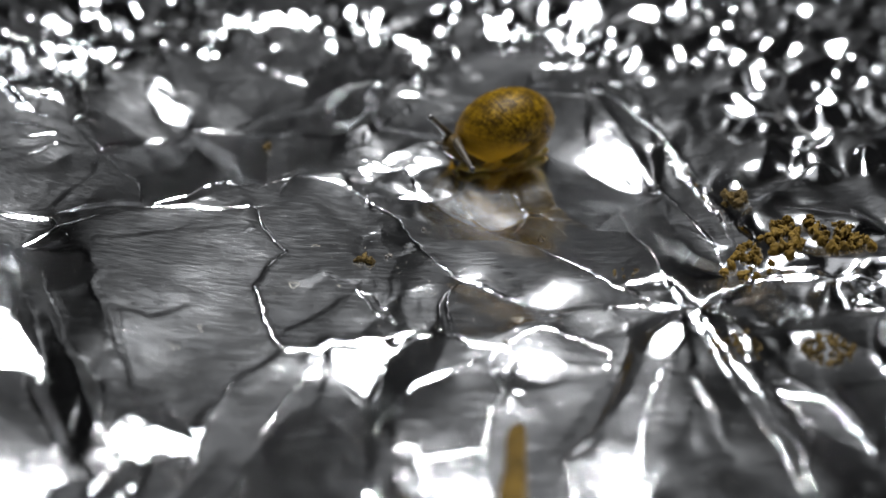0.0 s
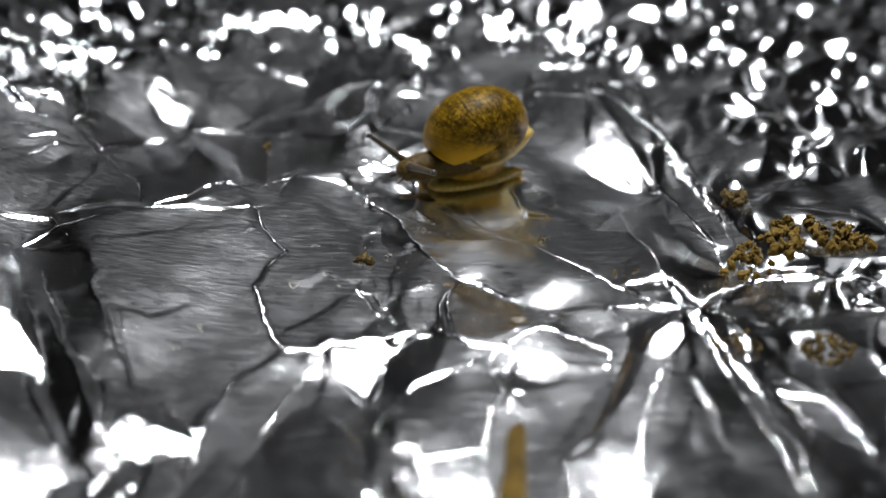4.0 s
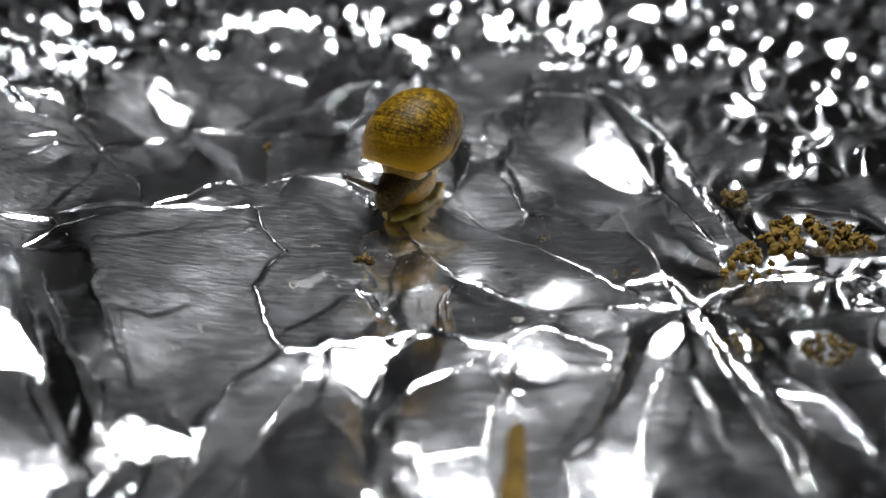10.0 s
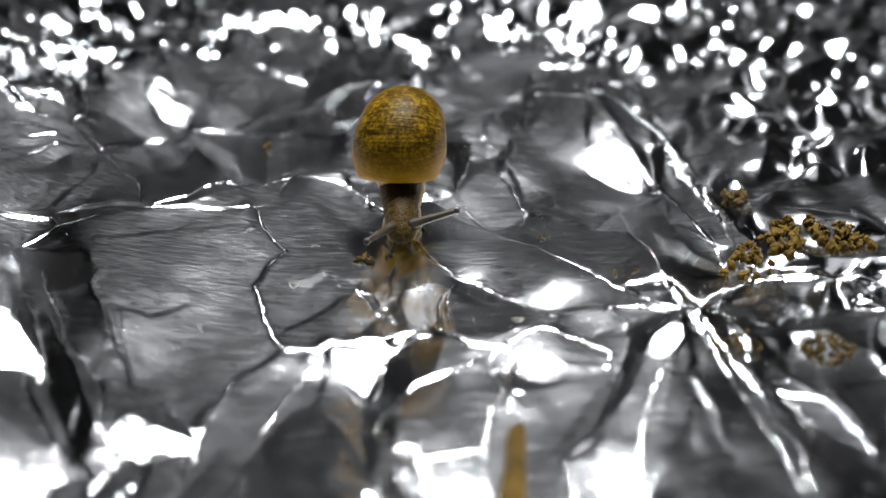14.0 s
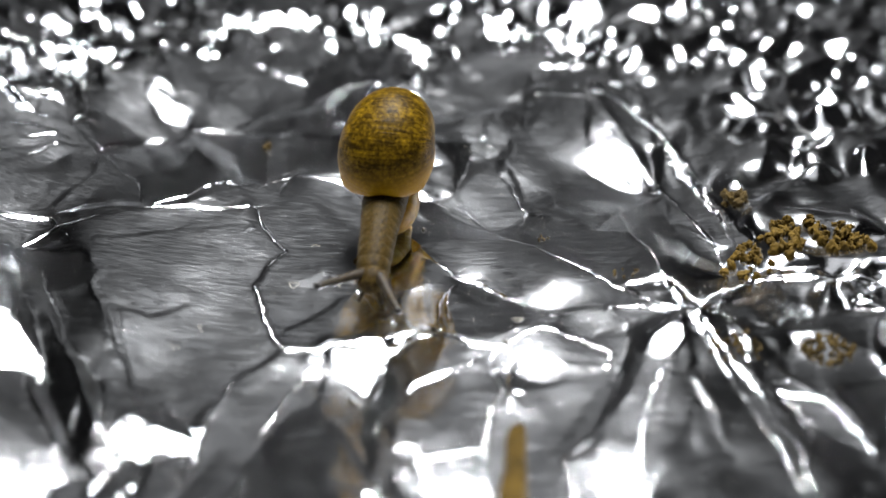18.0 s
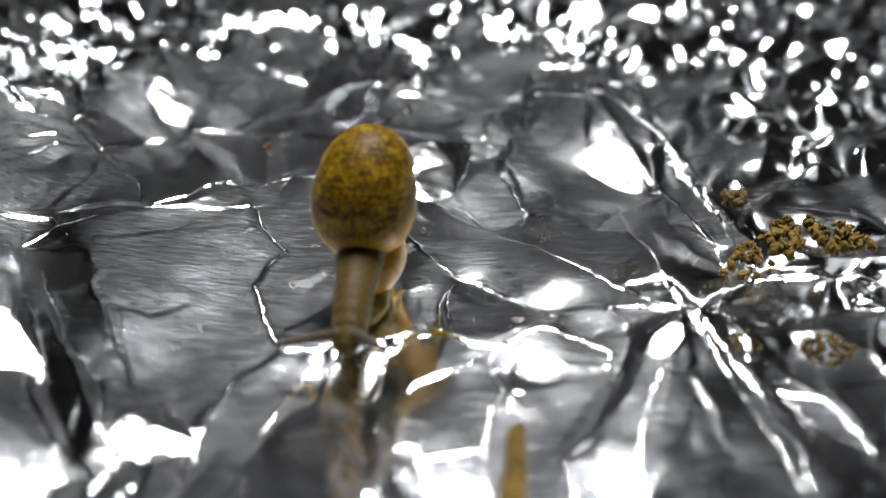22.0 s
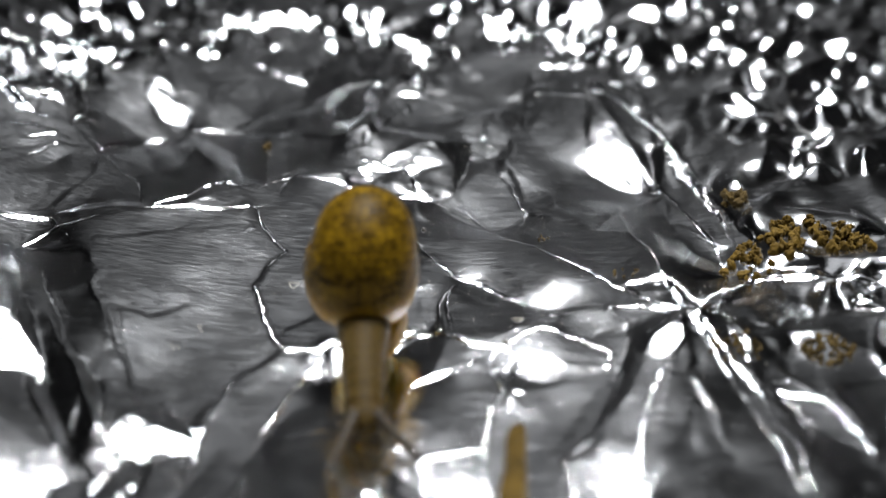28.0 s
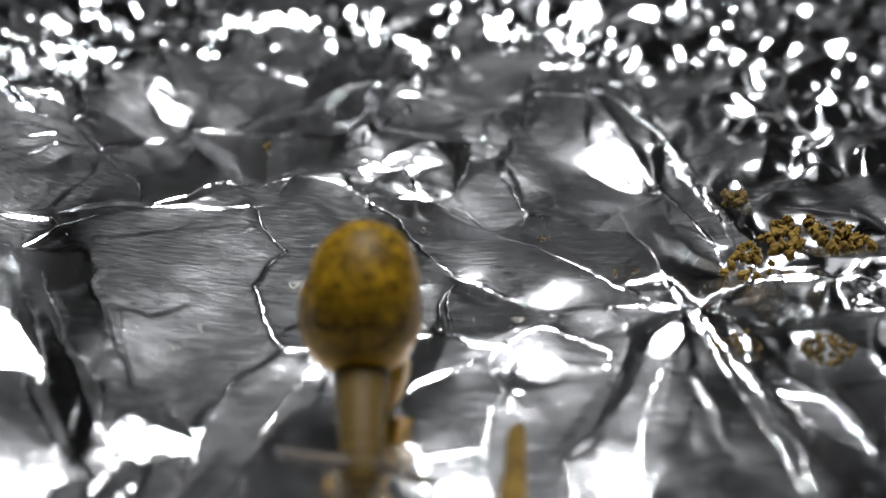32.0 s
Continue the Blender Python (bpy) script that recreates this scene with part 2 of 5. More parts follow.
fold((15.63, -8.39, -1.30), (16.72, -12.87, -2.37), (17.41, -15.32, -2.85), (17.78, -20.84, -2.96), (17.67, -25.44, -2.55), lip=LIP)
fold((17.41, -15.32, -2.85), (19.34, -20.88, -2.94), (20.58, -24.48, -3.01))
fold((18.38, -15.28, -2.91), (20.72, -16.52, -2.42), (21.64, -21.44, -3.08), (20.22, -20.00, -3.03), (19.23, -17.64, -3.24), (18.38, -15.28, -2.91), lip=LIP)
fold((15.63, -8.39, -1.30), (17.26, -5.99, -0.97), (20.60, -3.03, -1.08), (25.28, -3.71, -1.41), (28.28, -4.19, -1.99), lip=LIP)
fold((25.28, -3.71, -1.41), (25.31, -7.27, -2.88), (26.91, -7.91, -3.12), lip=LIP)
fold((21.54, -3.55, -1.27), (20.71, -7.23, -2.46), (18.87, -9.39, -2.58))
fold((15.63, -8.39, -1.30), (14.30, -4.47, -1.11), (11.78, -4.59, -2.18), lip=LIP)
fold((15.63, -8.39, -1.30), (18.96, -2.31, -1.96), (18.80, 2.21, -2.20), (16.82, 11.29, -3.01), lip=LIP)
fold((8.35, 29.34, -0.63), (12.96, 27.14, 0.29), (13.52, 21.53, -0.69), (16.87, 11.57, -3.03), (14.47, 13.77, -2.89), (11.93, 16.65, -2.15), (12.96, 27.14, 0.29), lip=LIP)
fold((8.35, 29.34, -0.63), (5.89, 22.09, -1.65), (5.33, 16.05, -1.80), (6.26, 8.93, -2.72), (10.80, 4.53, -1.15), (13.51, 8.77, -2.78))
fold((16.87, 11.57, -3.03), (13.51, 8.77, -2.78), (13.18, 3.69, -0.81), (13.99, -2.19, -0.88), (14.30, -4.47, -1.11), lip=LIP)
fold((13.54, 31.86, -0.39), (18.59, 18.65, -1.83), (20.23, 1.73, -1.71), (21.04, -1.99, -1.00), lip=LIP)
fold((2.17, 8.13, -3.18), (0.92, 11.21, -2.66), (2.24, 17.37, -2.26), (3.90, 16.97, -2.16), (6.26, 8.93, -2.72), (5.43, 5.81, -3.16), lip=LIP)
fold((3.90, 16.97, -2.16), (5.33, 16.05, -1.80))
fold((-1.12, 18.21, -0.69), (2.68, 20.21, -1.63), (3.90, 16.97, -2.16))
fold((-1.12, 18.21, -0.69), (-2.88, 14.17, -1.53), (-1.91, 10.65, -2.34))
fold((-27.44, 15.61, -3.28), (-25.63, 20.41, -3.65), (-22.35, 24.13, -3.62), (-16.60, 23.85, -3.10), (-11.89, 22.01, -2.52), (-6.19, 17.13, -0.68), lip=LIP)
fold((-27.44, 15.61, -3.28), (-26.83, 10.49, -2.46), (-28.03, 4.85, -2.55))
fold((-27.44, 15.61, -3.28), (-23.17, 10.09, -3.28), (-21.86, 5.89, -2.75), lip=LIP)
fold((-20.05, 17.09, -1.08), (-16.42, 9.89, -1.54))
fold((-15.02, 20.21, -2.60), (-13.49, 12.85, -1.79))
fold((-30.82, 2.85, -1.95), (-27.46, 3.17, -1.49), (-26.75, 2.05, -1.80), lip=LIP)
fold((-33.47, 10.77, -1.10), (-30.46, 14.33, -1.80), (-27.44, 15.61, -3.28))
fold((-36.60, 20.41, 0.28), (-33.26, 17.97, -1.49), (-30.38, 18.45, -2.56), (-27.44, 15.61, -3.28), lip=LIP)
fold((-35.58, 39.35, -3.51), (-30.29, 21.25, -2.27), (-30.38, 18.45, -2.56), lip=LIP)
fold((-27.19, 30.06, -0.95), (-22.29, 26.58, -2.95), (-22.35, 24.13, -3.62))
fold((-27.19, 30.06, -0.95), (-25.96, 25.25, -2.47), (-22.35, 24.13, -3.62))
fold((-22.53, 33.62, -2.50), (-20.93, 27.58, -2.48), (-18.66, 24.29, -3.22))
fold((-22.21, 39.22, -2.44), (-13.34, 34.86, -2.80))
fold((-18.66, 24.29, -3.22), (-13.39, 30.42, -2.88), (-6.43, 34.02, -0.32), (-6.13, 24.25, 0.07), (-6.19, 17.13, -0.68))
fold((-6.43, 34.02, -0.32), (-4.88, 29.50, 0.31), (-1.25, 29.18, -0.03))
fold((0.84, 30.10, -2.46), (9.14, 36.38, -0.85), (14.50, 35.46, -0.55))
fold((-43.38, 38.38, 0.66), (-37.99, 37.86, -0.97), (-31.68, 39.14, -1.82), (-35.58, 39.35, -3.51), lip=LIP)
fold((-31.68, 39.14, -1.82), (-24.24, 38.26, -2.42), (-22.21, 39.22, -2.44))
fold((-19.77, 45.78, -0.52), (-15.83, 47.46, -0.17), (-8.41, 43.50, -1.21), (-4.78, 40.50, -1.09), (0.91, 41.02, -1.06))
fold((-34.84, 14.97, -0.69), (-32.65, 15.93, -1.65), (-30.56, 16.09, -2.53), (-32.85, 13.85, -1.45), lip=LIP)
fold((-32.89, 9.09, -1.48), (-31.46, 12.01, -1.80), (-30.46, 14.33, -1.80), lip=LIP)
fold((-40.75, 35.62, -0.82), (-34.71, 26.42, -1.97), (-30.38, 21.61, -2.34), (-32.62, 21.89, -1.04), (-34.05, 20.57, -0.77), lip=LIP)
fold((-39.49, 35.34, -1.02), (-36.56, 34.70, -2.45), (-35.58, 39.35, -3.51), (-31.38, 35.86, -2.53), lip=LIP)
fold((-41.09, 47.42, -1.63), (-37.86, 39.54, -0.52), (-36.06, 40.58, -1.15), lip=LIP)
fold((-32.74, 25.45, -2.35), (-37.36, 36.33, -2.77), (-34.96, 36.96, -3.28), (-32.74, 25.45, -2.35), lip=LIP)
fold((-25.82, 43.58, -1.14), (-26.45, 49.90, 0.22), (-23.58, 49.14, -0.15), (-22.76, 45.90, -1.08), (-25.25, 43.62, -1.21), lip=LIP)
fold((-28.04, 40.62, -1.32), (-26.68, 40.58, -1.75), (-25.10, 41.26, -1.74), lip=LIP)
fold((-20.28, 41.18, -2.18), (-17.51, 41.90, -1.75), (-14.09, 42.02, -1.70))
fold((-14.02, 41.34, -1.77), (-11.38, 44.22, -1.00))
fold((-4.88, 29.50, 0.31), (-3.30, 28.74, 0.12), (-1.25, 29.18, -0.03), (-1.84, 34.54, -1.66))
fold((-8.85, 41.50, -1.17), (-7.40, 36.34, -2.10), lip=LIP)
fold((-5.12, 35.06, -1.60), (-2.33, 31.94, 0.70))
fold((3.77, 24.09, -1.21), (4.79, 24.81, -1.07), (5.07, 20.13, -1.59), (4.07, 19.17, -1.74), (3.47, 22.61, -1.33), (3.77, 24.09, -1.21))
fold((0.29, 20.73, -1.22), (3.19, 21.33, -1.47), (4.07, 19.17, -1.74), lip=LIP)
fold((-7.54, 16.73, -0.70), (-6.55, 15.49, -0.91), (-5.17, 14.97, -1.14), (-3.85, 16.13, -0.95), (-2.05, 17.73, -0.74), lip=LIP)
fold((-6.67, 13.77, -1.14), (-4.23, 14.29, -1.43), (-2.45, 15.29, -1.28), lip=LIP)
fold((-23.27, -9.99, -1.79), (-19.54, -15.96, -2.14), (-19.10, -20.64, -3.15), (-17.28, -23.04, -3.33))
fold((-28.82, -0.95, -1.93), (-25.69, -7.19, -1.77), (-21.27, -16.52, -2.90), (-18.06, -23.16, -3.36))
fold((-17.15, -24.36, -3.11), (-16.22, -21.80, -2.65), lip=LIP)
fold((-15.40, -24.36, -3.03), (-14.55, -21.80, -2.78), lip=LIP)
fold((-9.04, -19.12, -2.82), (-7.94, -18.40, -2.60), (-6.46, -18.16, -2.47))
fold((-9.25, -23.20, -2.58), (-9.04, -21.04, -2.81))
fold((-4.33, -18.36, -3.00), (-3.70, -23.24, -2.47))
fold((6.52, -20.76, -2.72), (6.33, -23.88, -3.05), lip=LIP)
fold((3.67, -14.80, -2.15), (3.75, -16.24, -2.31), lip=LIP)
fold((-2.33, -23.08, -2.66), (-2.25, -21.72, -2.76), (-1.12, -21.20, -2.81), (-0.66, -23.68, -2.71), lip=LIP)
fold((0.45, -22.72, -2.75), (1.94, -19.88, -2.56))
fold((17.33, -8.67, -1.78), (17.69, -12.87, -2.37), (17.77, -11.07, -2.05), lip=LIP)
fold((17.68, -14.88, -2.77), (19.58, -14.32, -2.90), (20.72, -16.52, -2.42))
fold((20.72, -16.52, -2.42), (22.35, -15.40, -2.99), (24.64, -15.00, -3.07))
fold((21.91, -10.67, -3.21), (21.00, -15.72, -2.98))
fold((20.66, -10.47, -3.14), (20.07, -13.71, -3.06))
fold((14.14, -14.04, -2.51), (14.65, -20.36, -3.02))
fold((16.82, 11.29, -3.01), (16.96, 4.93, -1.44), (19.40, 1.37, -2.02))
fold((19.97, 9.85, -1.32), (20.81, 4.37, -1.21), (21.30, 1.41, -1.24))
fold((10.71, 0.85, -1.77), (11.82, -1.99, -1.82))
fold((8.41, 9.21, -1.78), (11.16, 7.17, -1.65))
fold((-8.50, -1.23, -2.38), (-5.35, -2.99, -2.36), (-7.97, -6.55, -2.33), (-9.84, -8.47, -2.68))
fold((-20.03, -7.87, -2.07), (-18.07, -8.27, -2.63), (-16.13, -6.27, -2.61))
fold((-23.42, 0.13, -1.44), (-18.92, 1.89, -1.63), (-13.77, 3.69, -1.60))
# Lone points, no folds: heights fitted to the foil's brightness from the camera
fold((-44.58, 33.74, 1.57))
fold((-38.25, 17.29, 0.07))
fold((-34.61, 7.25, -0.99))
fold((-32.42, 0.57, -3.09))
fold((-27.78, -10.51, -0.86))
fold((-25.91, -15.84, -1.75))
fold((-23.60, -21.72, -1.80))
fold((-22.24, -25.64, -2.86))
fold((50.18, 45.74, -0.78))
fold((42.34, 25.77, -0.79))
fold((36.71, 11.41, -0.43))
fold((32.25, 0.09, 0.33))
fold((29.27, -7.79, -3.09))
fold((26.85, -14.24, -2.94))
fold((24.44, -20.32, -3.48))
fold((22.32, -25.60, -3.07))
fold((-18.40, -27.47, -1.79))
fold((-15.16, -27.34, -1.91))
fold((-11.45, -28.53, -0.81))
fold((-8.13, -29.04, -0.34))
fold((-4.86, -29.79, 0.36))
fold((-1.87, -27.78, -1.51))
fold((1.43, -27.20, -2.04))
fold((4.71, -27.61, -1.66))
fold((7.77, -28.68, -0.67))
fold((10.94, -28.76, -0.60))
fold((14.13, -28.75, -0.61))
fold((17.15, -29.09, -0.30))
fold((-19.62, -3.27, -1.96))
fold((-14.35, -11.83, -2.87))
fold((-16.40, -12.79, -2.88))
fold((-13.58, -6.87, -2.61))
fold((-14.11, 0.81, -1.84))
fold((-24.29, 0.49, -1.57))
fold((-19.29, 3.65, -2.45))
fold((-14.72, 4.65, -1.87))
fold((-13.78, -14.64, -2.95))
fold((-13.91, -17.04, -2.92))
fold((-16.77, -15.20, -2.95))
fold((-11.90, 4.41, -2.39))
fold((-9.45, 8.09, -2.43))
fold((-7.29, 2.49, -1.69))
fold((-9.54, -5.31, -2.30))
fold((-6.54, -6.59, -2.12))
fold((-11.92, 7.77, -2.70))
fold((-9.28, 10.73, -1.85))
fold((-2.33, -4.27, -2.21))
fold((-4.56, -0.35, -2.30))
fold((-2.52, 1.81, -2.26))
fold((0.63, 1.41, -2.29))
fold((3.67, -0.79, -2.53))
fold((5.72, -3.83, -2.71))
fold((7.78, -5.35, -2.78))
fold((4.54, 1.45, -2.91))
fold((9.93, -5.23, -2.50))
fold((3.10, 4.53, -2.92))
fold((7.31, -2.39, -2.55))
fold((2.00, -6.27, -2.44))
fold((4.04, -7.87, -2.85))
fold((-5.45, -11.79, -2.91))
fold((-4.33, -11.03, -2.85))
fold((-4.69, -13.31, -3.12))
fold((-2.48, -11.19, -2.46))
fold((-3.30, -14.88, -3.00))
fold((-0.80, -11.19, -2.27))
fold((-1.44, -12.79, -2.46))
fold((0.53, -11.43, -2.16))
fold((-6.57, -14.12, -3.31))
fold((-5.28, -17.88, -2.62))
fold((-6.67, -19.00, -2.45))
fold((-7.56, -21.24, -2.46))
fold((-5.98, -22.56, -1.61))
fold((-0.12, -16.28, -2.47))
fold((-1.95, -17.44, -2.75))
fold((1.15, -14.16, -2.46))
fold((-0.71, -19.36, -2.68))
fold((-2.80, -18.84, -2.96))
fold((2.02, -17.24, -2.32))
fold((1.76, -15.28, -2.34))
fold((-1.85, -20.56, -2.77))
fold((-0.11, -22.36, -2.76))
fold((2.69, -22.68, -2.98))
fold((2.53, -19.56, -2.58))
fold((3.80, -12.43, -2.03))
fold((5.27, -14.64, -2.28))
fold((6.71, -16.20, -2.55))
fold((5.31, -18.12, -2.63))
fold((7.21, -10.99, -2.22))
fold((5.92, -10.47, -2.06))
fold((11.00, -10.11, -3.11))
fold((9.39, -18.80, -2.88))
fold((11.17, -15.08, -2.54))
fold((8.62, -22.20, -2.92))
fold((12.76, -11.19, -2.32))
fold((12.56, -16.08, -2.70))
fold((12.57, -20.68, -2.83))
fold((11.11, -20.76, -2.61))
fold((15.18, -23.76, -3.24))
fold((19.73, -16.96, -2.95))
fold((20.74, -19.32, -2.93))
fold((22.59, -17.36, -2.93))
fold((22.82, -13.99, -3.08))
fold((18.85, -6.87, -1.75))
fold((22.84, -5.47, -2.21))
fold((27.06, -4.71, -2.36))
fold((25.58, -9.67, -3.23))
fold((17.00, -2.39, -1.59))
fold((19.31, 2.81, -2.01))
fold((13.75, 17.37, -1.82))
fold((14.76, 14.45, -2.57))
fold((10.28, 19.77, -1.83))
fold((9.74, 13.93, -2.20))
fold((8.81, 25.29, -1.16))
fold((17.05, 17.81, -1.74))
fold((18.60, 11.21, -2.19))
fold((14.51, 4.89, -1.14))
fold((11.42, 9.13, -2.36))
fold((8.65, 3.33, -2.18))
fold((12.80, -0.51, -1.24))
fold((3.33, 10.89, -2.62))
fold((2.98, 14.21, -2.26))
fold((3.68, 8.61, -3.00))
fold((0.74, 15.61, -1.78))
fold((7.54, 9.05, -2.15))
fold((-10.42, 17.45, -1.62))
fold((-17.07, 17.89, -3.27))
fold((-20.81, 14.13, -2.05))
fold((-25.47, 7.09, -2.61))
fold((-13.01, 15.77, -2.06))
fold((-8.71, 19.57, -1.49))
fold((-24.56, 26.78, -2.46))
fold((-25.75, 27.90, -1.84))
fold((-28.44, 26.70, -1.76))
fold((-26.60, 20.77, -3.24))
fold((-24.12, 29.70, -1.83))
fold((-20.56, 29.86, -2.63))
fold((-16.51, 30.34, -3.07))
fold((-9.57, 29.26, -1.43))
fold((-12.61, 38.54, -2.20))
fold((-3.25, 26.98, -0.12))
fold((-5.16, 24.25, -0.20))
fold((11.45, 32.10, -0.42))
fold((3.35, 26.66, -1.28))
fold((-30.43, 11.29, -2.01))
fold((-30.39, 6.21, -2.03))
fold((-31.12, 8.49, -1.93))
fold((-43.92, 49.38, -0.57))
fold((-28.15, 43.62, -1.06))
fold((-26.09, 34.46, -2.31))
fold((-16.71, 44.90, -0.84))
fold((-17.31, 40.26, -2.11))
fold((-4.87, 43.26, -0.03))
fold((3.89, 44.94, -0.51))
fold((-25.65, -1.47, -1.44))
fold((-23.36, -4.03, -1.33))
fold((-22.83, -8.31, -2.04))
fold((-19.69, -13.39, -2.34))
fold((-17.62, -17.52, -2.50))
fold((-23.07, -17.20, -2.39))
fold((-21.33, -22.04, -2.25))
fold((-21.78, -19.20, -2.42))
fold((-18.92, -23.80, -2.98))
fold((-14.65, -20.16, -2.70))
fold((-15.92, -19.64, -2.45))
fold((-13.44, -21.80, -2.81))
fold((-11.89, -19.64, -2.94))
fold((-10.75, -15.84, -2.95))
fold((-9.93, -12.87, -2.89))
fold((-11.75, -23.12, -2.80))
fold((-8.18, -11.11, -2.82))
fold((-18.17, 6.01, -2.61))
fold((-32.01, 8.81, -1.72))
fold((-31.29, 20.21, -1.95))
fold((-37.62, 29.14, -1.48))
fold((-41.87, 36.62, -0.43))
fold((-44.93, 45.34, -0.52))
fold((-25.24, 46.66, -0.55))
fold((-24.17, 47.42, -0.46))
fold((-31.65, 45.94, -0.67))
fold((-29.43, 49.38, -0.15))
fold((-17.71, 43.50, -1.22))
fold((4.18, 22.01, -1.42))
fold((-3.05, 20.17, -0.90))
fold((-12.36, 26.10, -2.53))
fold((-7.92, 21.73, -0.93))
fold((-21.52, -13.63, -2.20))
fold((-17.74, -21.28, -2.88))
fold((-16.14, -23.12, -2.85))
fold((-15.40, -20.68, -2.63))
fold((-8.91, -19.96, -2.78))
fold((-5.25, -21.44, -2.08))
fold((-4.47, -16.44, -3.25))
fold((-6.13, -11.59, -2.85))
fold((-3.97, -11.43, -2.92))
fold((4.27, -20.00, -2.79))
fold((5.11, -16.68, -2.47))
fold((7.53, -14.24, -2.44))
fold((8.67, -15.36, -2.64))
fold((6.64, -19.76, -2.99))
fold((11.41, -11.67, -2.73))
fold((10.60, -13.79, -2.57))
fold((11.31, -17.96, -2.69))
fold((12.16, -19.80, -2.72))
fold((13.33, -13.59, -2.41))
fold((14.62, -22.76, -3.22))
fold((16.36, -22.44, -3.28))
fold((20.77, -18.32, -2.83))
fold((21.52, -22.72, -3.11))
fold((22.67, -19.56, -2.86))
fold((24.72, -14.04, -3.02))
fold((22.52, -12.95, -3.13))
fold((21.02, -11.55, -3.16))
fold((19.07, -12.67, -2.74))
fold((17.98, 0.13, -1.96))
fold((16.38, 0.09, -1.56))
fold((19.18, 7.89, -1.98))
fold((11.65, 24.09, -0.63))
fold((8.67, 17.41, -2.74))
fold((8.64, 11.77, -1.76))
fold((11.04, 13.33, -2.39))
fold((11.30, 15.77, -2.43))
fold((13.54, 19.57, -1.22))
fold((-10.14, 3.13, -2.24))
fold((-9.10, 4.73, -1.92))
fold((-7.68, 6.97, -2.57))
fold((-7.95, 0.97, -2.14))
fold((-9.11, -2.67, -2.22))
fold((-5.09, -7.07, -2.48))
fold((-0.58, 5.49, -2.48))
fold((1.44, 3.41, -2.61))
fold((2.54, 0.01, -2.40))
fold((4.31, -2.83, -2.65))
fold((4.98, -4.19, -2.78))
fold((6.37, -5.07, -2.84))
fold((8.94, -4.43, -2.68))
fold((11.24, -5.95, -2.52))
fold((-0.52, -3.07, -1.84))
fold((-1.66, -1.59, -2.27))
fold((-20.43, 0.13, -1.64))
fold((-16.92, 1.53, -1.72))
fold((-21.13, -1.55, -1.74))
fold((-21.26, -3.83, -1.35))
fold((-18.66, -5.79, -2.38))
fold((-15.93, -3.67, -2.18))
fold((-13.30, -4.31, -2.32))
fold((-11.85, -9.03, -2.72))
fold((-13.84, -9.31, -2.76))
fold((-16.26, -10.51, -2.78))
fold((-18.18, -10.63, -2.64))
fold((-14.41, -1.99, -2.11))
fold((-13.95, 2.21, -1.59))
fold((-16.48, -15.12, -2.96))
fold((-14.71, -14.72, -2.98))
fold((-12.77, -11.51, -2.85))
fold((13.42, 18.49, -1.53))
fold((14.04, 15.93, -2.21))
fold((12.82, 18.13, -1.68))
fold((14.37, 14.93, -2.49))
fold((13.43, 16.45, -2.13))
fold((-23.98, 26.26, -2.77))
fold((-25.78, 26.74, -2.17))
fold((-27.64, 25.25, -2.23))
fold((-27.31, 22.69, -2.80))
fold((-22.50, 29.22, -1.99))
fold((2.71, 12.49, -2.44))
fold((4.17, 10.17, -2.71))
fold((2.83, 9.01, -2.98))
fold((4.95, 8.53, -2.90))
fold((2.23, 10.89, -2.67))
fold((24.13, -4.55, -1.70))
fold((21.83, -4.55, -1.76))
fold((20.01, -5.87, -1.81))
fold((22.97, -8.35, -3.01))
fold((27.64, -4.55, -2.24))
fold((24.27, -9.47, -3.26))
fold((20.98, -9.31, -3.10))
fold((-6.00, -11.11, -2.80))
fold((-4.83, -11.07, -2.84))
fold((-5.07, -12.67, -3.03))
fold((-24.35, -14.04, -2.12))
fold((-21.08, -22.00, -2.31))
fold((-22.17, -20.00, -2.11))
fold((9.14, -21.44, -2.85))
fold((10.27, -17.92, -2.77))
fold((7.68, -22.96, -2.99))
fold((11.74, -13.51, -2.38))
fold((5.98, -23.36, -3.00))
fold((5.74, -3.55, -2.68))
fold((6.40, -4.55, -2.76))
fold((5.30, -4.83, -2.86))
fold((7.23, -5.47, -2.82))
fold((-11.34, 17.29, -1.99))
fold((-15.72, 18.45, -2.76))
fold((-18.57, 16.41, -1.51))
fold((-23.20, 20.17, -3.00))
fold((-22.19, 12.29, -3.14))
fold((-19.41, 9.89, -2.24))
fold((-15.85, 13.57, -2.78))
fold((-24.84, 9.29, -2.64))
fold((-8.61, 30.38, -0.97))
fold((-11.44, 27.14, -2.20))
fold((-6.82, 19.73, -0.60))
fold((-9.90, 21.97, -1.78))
fold((6.47, 27.94, -1.58))
fold((7.20, 23.49, -1.86))
fold((11.08, -9.59, -3.21))
fold((11.21, -11.91, -2.46))

# Steepness carries the tone: bright faces lean to mirror the lamp at the camera
facet((-25.4, 2.9, 0.08), (-19.4, 4.1, 0.10), (-13.8, 6.1, 0.07), (-13.0, 4.0, 0.11), (-11.4, 0.3, 0.15), (-12.4, -0.8, 0.11), (-12.5, -3.6, 0.10), (-11.6, -6.0, 0.08), (-10.1, -9.4, 0.04), (-11.8, -11.4, 0.05), (-12.8, -15.0, -0.00), (-13.6, -17.3, -0.08), (-16.8, -16.6, -0.11), (-18.4, -13.1, 0.13), (-20.2, -9.0, 0.15), (-22.3, -4.2, 0.12))
facet((-17.6, -4.2, 0.07), (-14.4, -2.0, 0.08), (-13.2, -9.2, 0.07), (-16.4, -10.0, 0.10))
